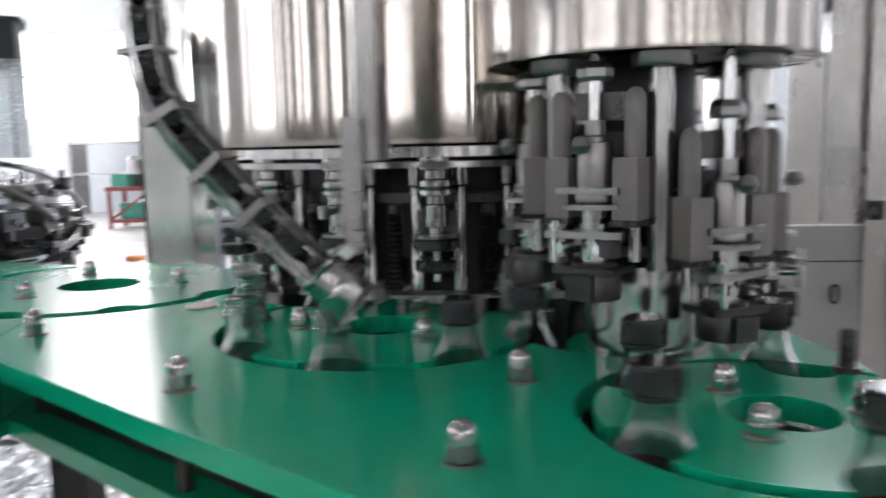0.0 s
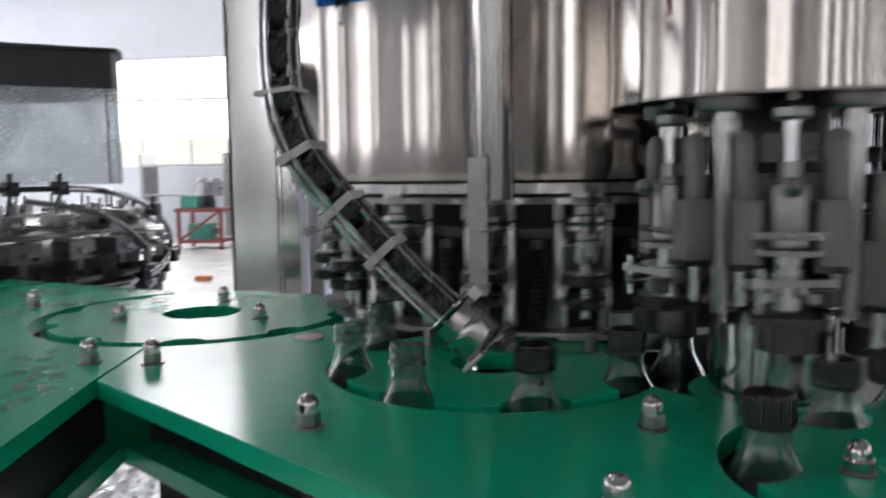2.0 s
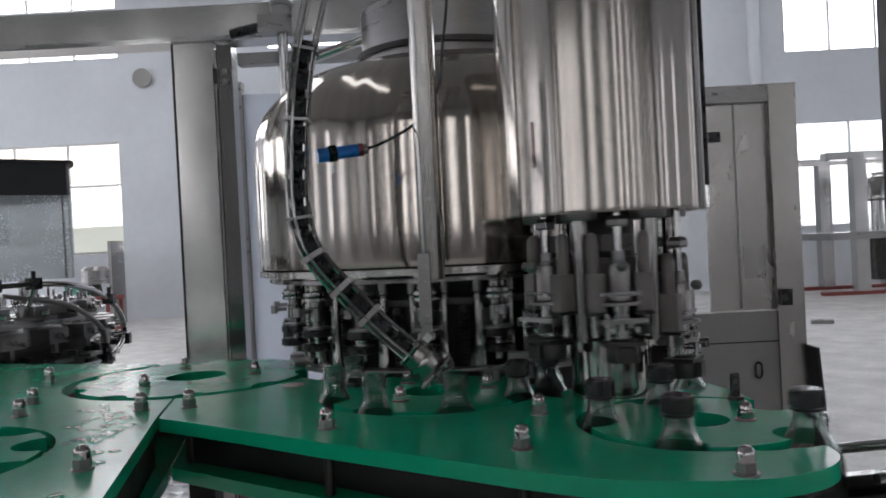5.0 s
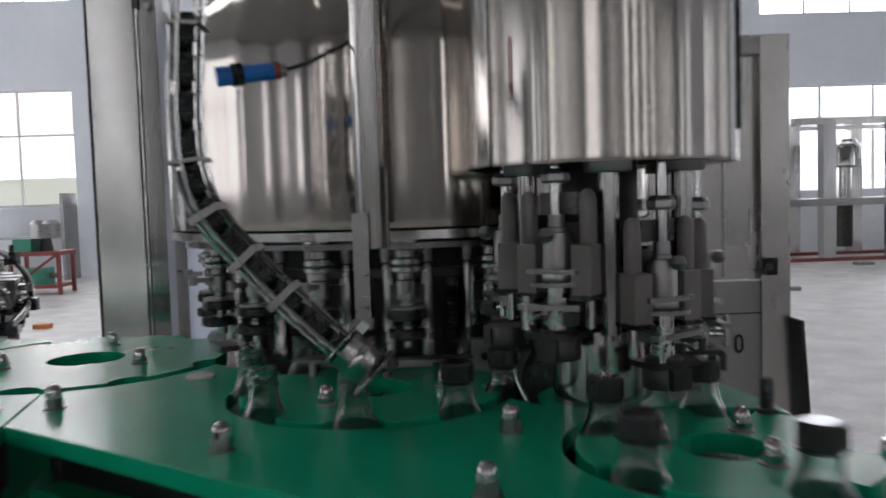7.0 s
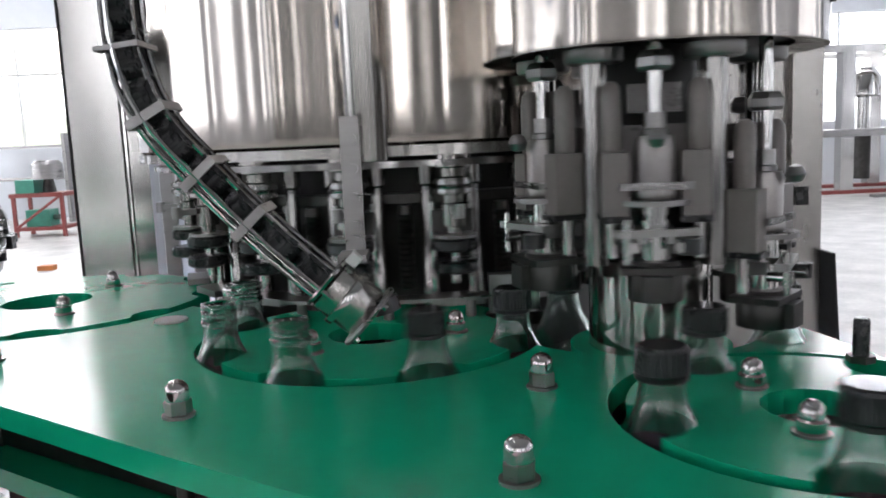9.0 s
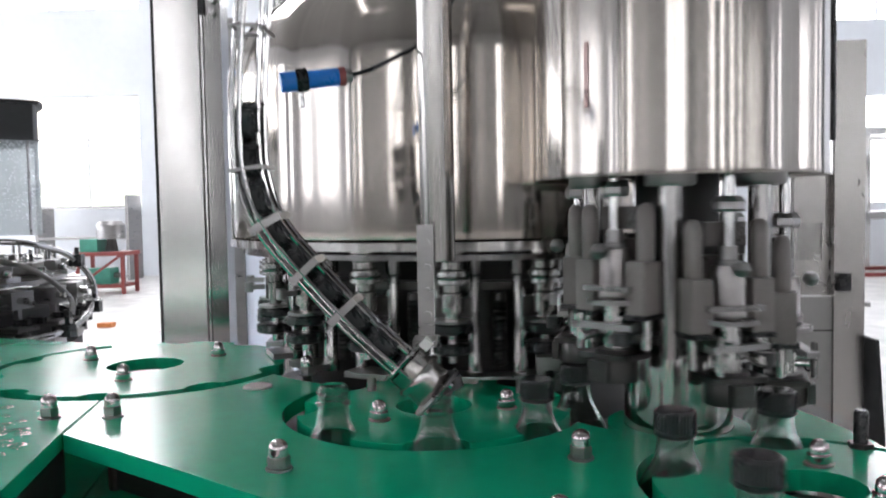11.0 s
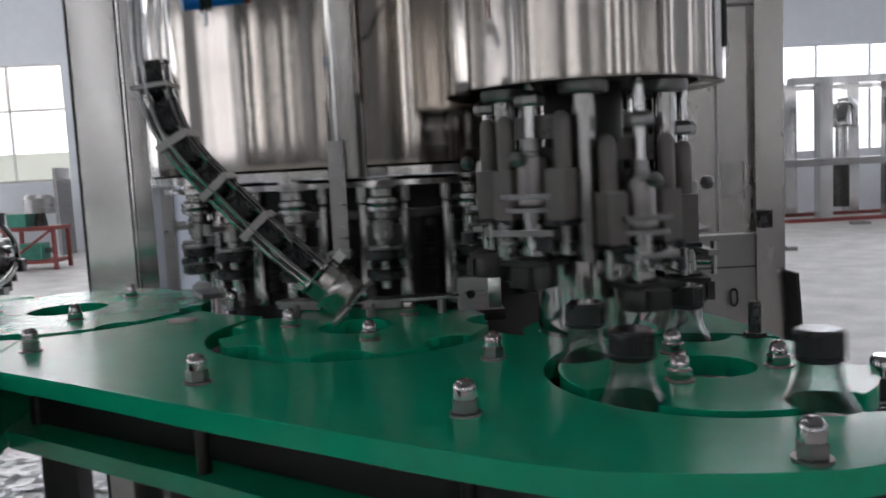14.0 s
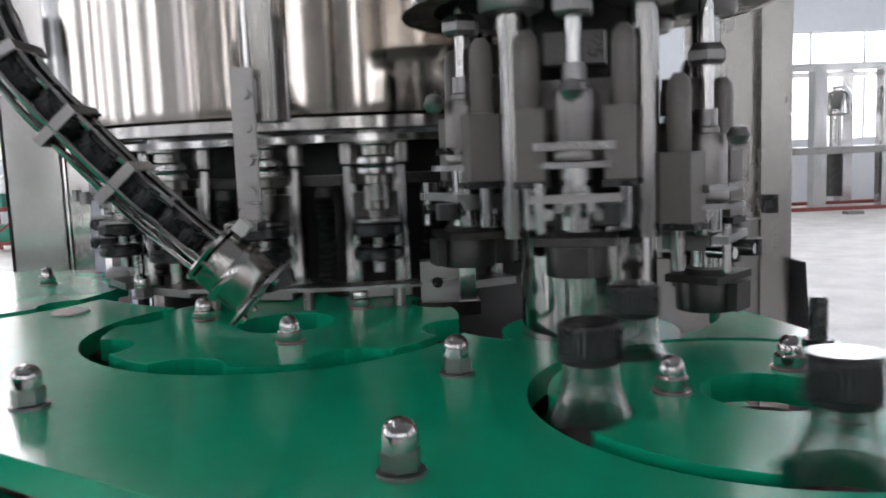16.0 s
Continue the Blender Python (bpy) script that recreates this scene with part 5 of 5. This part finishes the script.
part("pedestal", lathe([(0, 0.662), (0.10, 0.662), (0.07, 0.86), (0, 0.86)], 16, at=(0.08, 0, 0)), DARK_STEEL, load)
part("casting", boxes((-0.34, -0.2, 0.662, -0.06, 0.2, 0.86)), GREEN_PAINT, load, smooth=False, bevel=0.02)
under = hall_thing("gearbox", -5.9, 12.6, "green gearbox on the cart shelf", "gearbox")
part("body", boxes((-0.2, -0.15, 0.152, 0.16, 0.15, 0.40)), GREEN_PAINT, under, smooth=False, bevel=0.03)
part("shaft", rod(bmesh.new(), (0.16, 0, 0.28), (0.30, 0, 0.28), 0.04, 12), SATIN, under)
odd = hall_thing("orange_block", -4.1, 8.8, "orange block lying on the floor", "block")
part("block", boxes((-0.08, -0.06, 0.0, 0.08, 0.06, 0.05)), ORANGE, odd, smooth=False, bevel=0.01)
bench = hall_thing("unfinished_machine", 7.6, 14.2, "unfinished stainless machine frame standing on red beams", "machine frame")
for x, y in ((-0.62, -0.5), (0.55, -0.5), (-0.62, 0.8), (0.55, 0.8), (2.4, -0.5), (2.4, 0.8)):
    part("post", boxes((x - 0.11, y - 0.11, 0.06, x + 0.11, y + 0.11, 2.32)), SHEET_STEEL, bench, smooth=False, bevel=0.01)
part("top_rail", boxes((-1.2, -0.6, 2.321, 2.6, -0.4, 2.45)), SHEET_STEEL, bench, smooth=False)
part("top_rail", boxes((-1.2, 0.7, 2.321, 2.6, 0.9, 2.45)), SHEET_STEEL, bench, smooth=False)
part("deck", boxes((-1.2, -0.66, 0.95, 2.6, 0.95, 1.07)), SATIN, bench, smooth=False)
part("turntable", lathe([(0, 1.071), (0.16, 1.071), (0.16, 1.6), (0.34, 1.64), (0.34, 1.95), (0.24, 2.1), (0, 2.12)], 28, at=(-0.05, 0.1, 0)), CHROME, bench)
part("turntable", lathe([(0, 1.071), (0.16, 1.071), (0.16, 1.5), (0.45, 1.55), (0.45, 1.80), (0.3, 1.95), (0, 2.0)], 28, at=(1.4, 0.1, 0)), CHROME, bench)
part("skid", boxes((-1.3, -0.62, 0.0, 2.6, -0.44, 0.059)), RED_PAINT, bench, smooth=False)
part("skid", boxes((-1.3, 0.72, 0.0, 2.6, 0.9, 0.059)), RED_PAINT, bench, smooth=False)
part("motor", lathe([(0, 0.20), (0.14, 0.20), (0.14, 0.949), (0, 0.949)], 20, at=(0.0, 0.1, 0)), DARK_STEEL, bench)
scrap = hall_thing("steel_offcut", 7.1, 12.8, "steel offcuts lying on the floor", "offcut")
part("piece", boxes((-0.12, -0.10, 0.0, 0.14, 0.08, 0.045)), SATIN, scrap, smooth=False)
copy_thing(scrap, pose(*W(8.3, 12.9)[:2], 0, 0, 0, 80))
copy_thing(scrap, pose(*W(4.55, 9.9)[:2], 0, 0, 0, 20))
pipe2 = hall_thing("wall_duct", 6.30, 15.85, "pale round duct on the wall", "duct")
part("duct", tube(bmesh.new(), smooth_line([(0, 0, 7.1), (0, 0, 6.1), (-0.15, 0, 5.8), (-0.15, 0, 0.1)], 6), 0.12, 14), WALL, pipe2)
patch = hall_thing("wall_vent", -6.12, 15.94, "dark round ventilator on the wall", "ventilator")
part("disc", rod(bmesh.new(), (0, 0.05, 4.87), (0, -0.05, 4.87), 0.19, 24), CABINET, patch)
stand = hall_thing("wall_shelf", -7.4, 15.2, "grey workshop shelf with boxes by the window", "shelf")
part("side_panel", boxes((-0.9, -0.3, 0.0, -0.84, 0.3, 1.6)), SATIN, stand, smooth=False)
part("side_panel", boxes((0.84, -0.3, 0.0, 0.9, 0.3, 1.6)), SATIN, stand, smooth=False)
part("board", boxes((-0.839, -0.3, 0.78, 0.839, 0.3, 0.82)), SATIN, stand, smooth=False)
part("board", boxes((-0.839, -0.3, 1.36, 0.839, 0.3, 1.40)), SATIN, stand, smooth=False)
# hedge and facade boards emit their own daylight; no lamp reaches them
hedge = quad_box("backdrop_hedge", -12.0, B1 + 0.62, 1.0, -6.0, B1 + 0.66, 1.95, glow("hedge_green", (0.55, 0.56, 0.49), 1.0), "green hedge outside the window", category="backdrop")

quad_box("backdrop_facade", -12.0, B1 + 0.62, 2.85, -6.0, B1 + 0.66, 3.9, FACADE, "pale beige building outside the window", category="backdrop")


# ---- what moves ----
def bottle_place(s):
    """Where a bottle stands, s pitches after it left the filling carousel."""
    s1, s2 = 5.95, 9.55
    s3 = s2 + (EXIT - 147.0) / 72.0
    if s < 0:
        a = radians(-56.4 - 20 * s)
        near = max(0.0, 1.0 + s / 2.0)
        r = R_FILL + (0.337 - R_FILL) * near * near * (3 - 2 * near)
        return FILLER[0] + r * math.cos(a), FILLER[1] + r * math.sin(a)
    if s < s1:
        a = radians(124 + 45 * s)
        return MID[0] + R_MID * math.cos(a), MID[1] + R_MID * math.sin(a)
    if s < s2:
        f = (s - s1) / (s2 - s1)
        a = radians(-148 - 245 * f)
        r = 0.122
        return CAPPER[0] + r * math.cos(a), CAPPER[1] + r * math.sin(a)
    if s < s3:
        a = radians(147 + 72 * (s - s2))
        return RIGHT[0] + R_RIGHT * math.cos(a), RIGHT[1] + R_RIGHT * math.sin(a)
    d = (s - s3) * 0.151
    return ex + d * math.cos(radians(EXIT_YAW)), ey + d * math.sin(radians(EXIT_YAW))


def spin(cx, cy, speed, start=0.0):
    return [(0.5 * k, pose(cx, cy, 0, 0, 0, start + speed * 0.5 * k)) for k in range(33)]


def motions():
    walk(mid_star, spin(*MID, 45 / PITCH_TIME))
    walk(left_star, spin(*LEFT, 36 / PITCH_TIME))
    walk(right_star, spin(*RIGHT, 72 / PITCH_TIME))
    walk(infeed_star, spin(*INFEED, 36 / PITCH_TIME))
    walk(filler, spin(*FILLER, -20 / PITCH_TIME))
    walk(rinser, spin(*RINSER, -360 / HEADS / PITCH_TIME))
    walk(capper, spin(*CAPPER, -60 / PITCH_TIME, -90 + 60 * 0.09 / PITCH_TIME))
    start = -90 + 60 * 0.09 / PITCH_TIME
    for k, h in enumerate(heads):
        rows = []
        for i in range(161):
            a = (60 * k + start - 60 / PITCH_TIME * 0.1 * i + 60) % 360 - 60
            f = min((a + 55) / 35, (200 - a) / 70, 1.0)
            f = max(0.0, f)
            rows.append((0.1 * i, pose(0, 0, -0.036 * f * f * (3 - 2 * f), 0, 0, 60 * k)))
        walk(h, rows)
    times = [0.2 * k for k in range(81)]
    pick = 4.27
    for m in range(-18, 13):
        if m >= -11:
            bottle = copy_thing(first_bottle, pose(0, 0, 0))
            walk(bottle, [(t, pose(*bottle_place(t / PITCH_TIME - 0.02 + m), BASE)) for t in times])
        cap = copy_thing(first_cap, pose(0, 0, 0))
        rows = []
        for t in times:
            s = t / PITCH_TIME - 0.02 + m
            if m >= -11 and s >= pick + 0.25:
                rows.append((t, pose(*bottle_place(s), BASE + 0.1245)))
            else:
                d = 0.0386 * max(pick - s, -11 - m, 0.0) if m < -11 else 0.0388 * max(pick - s, 0.0)
                if m <= -16:
                    d += 0.6 * max(0.0, min(1.0, (9.4 - t) / 0.8)) if t > 3.3 else 0.0
                rows.append((t, chute_pose(d)))
        walk(cap, rows)
    for o in (first_bottle, first_cap):
        for c in list(o.children):
            bpy.data.objects.remove(c)
        bpy.data.objects.remove(o)


motions()
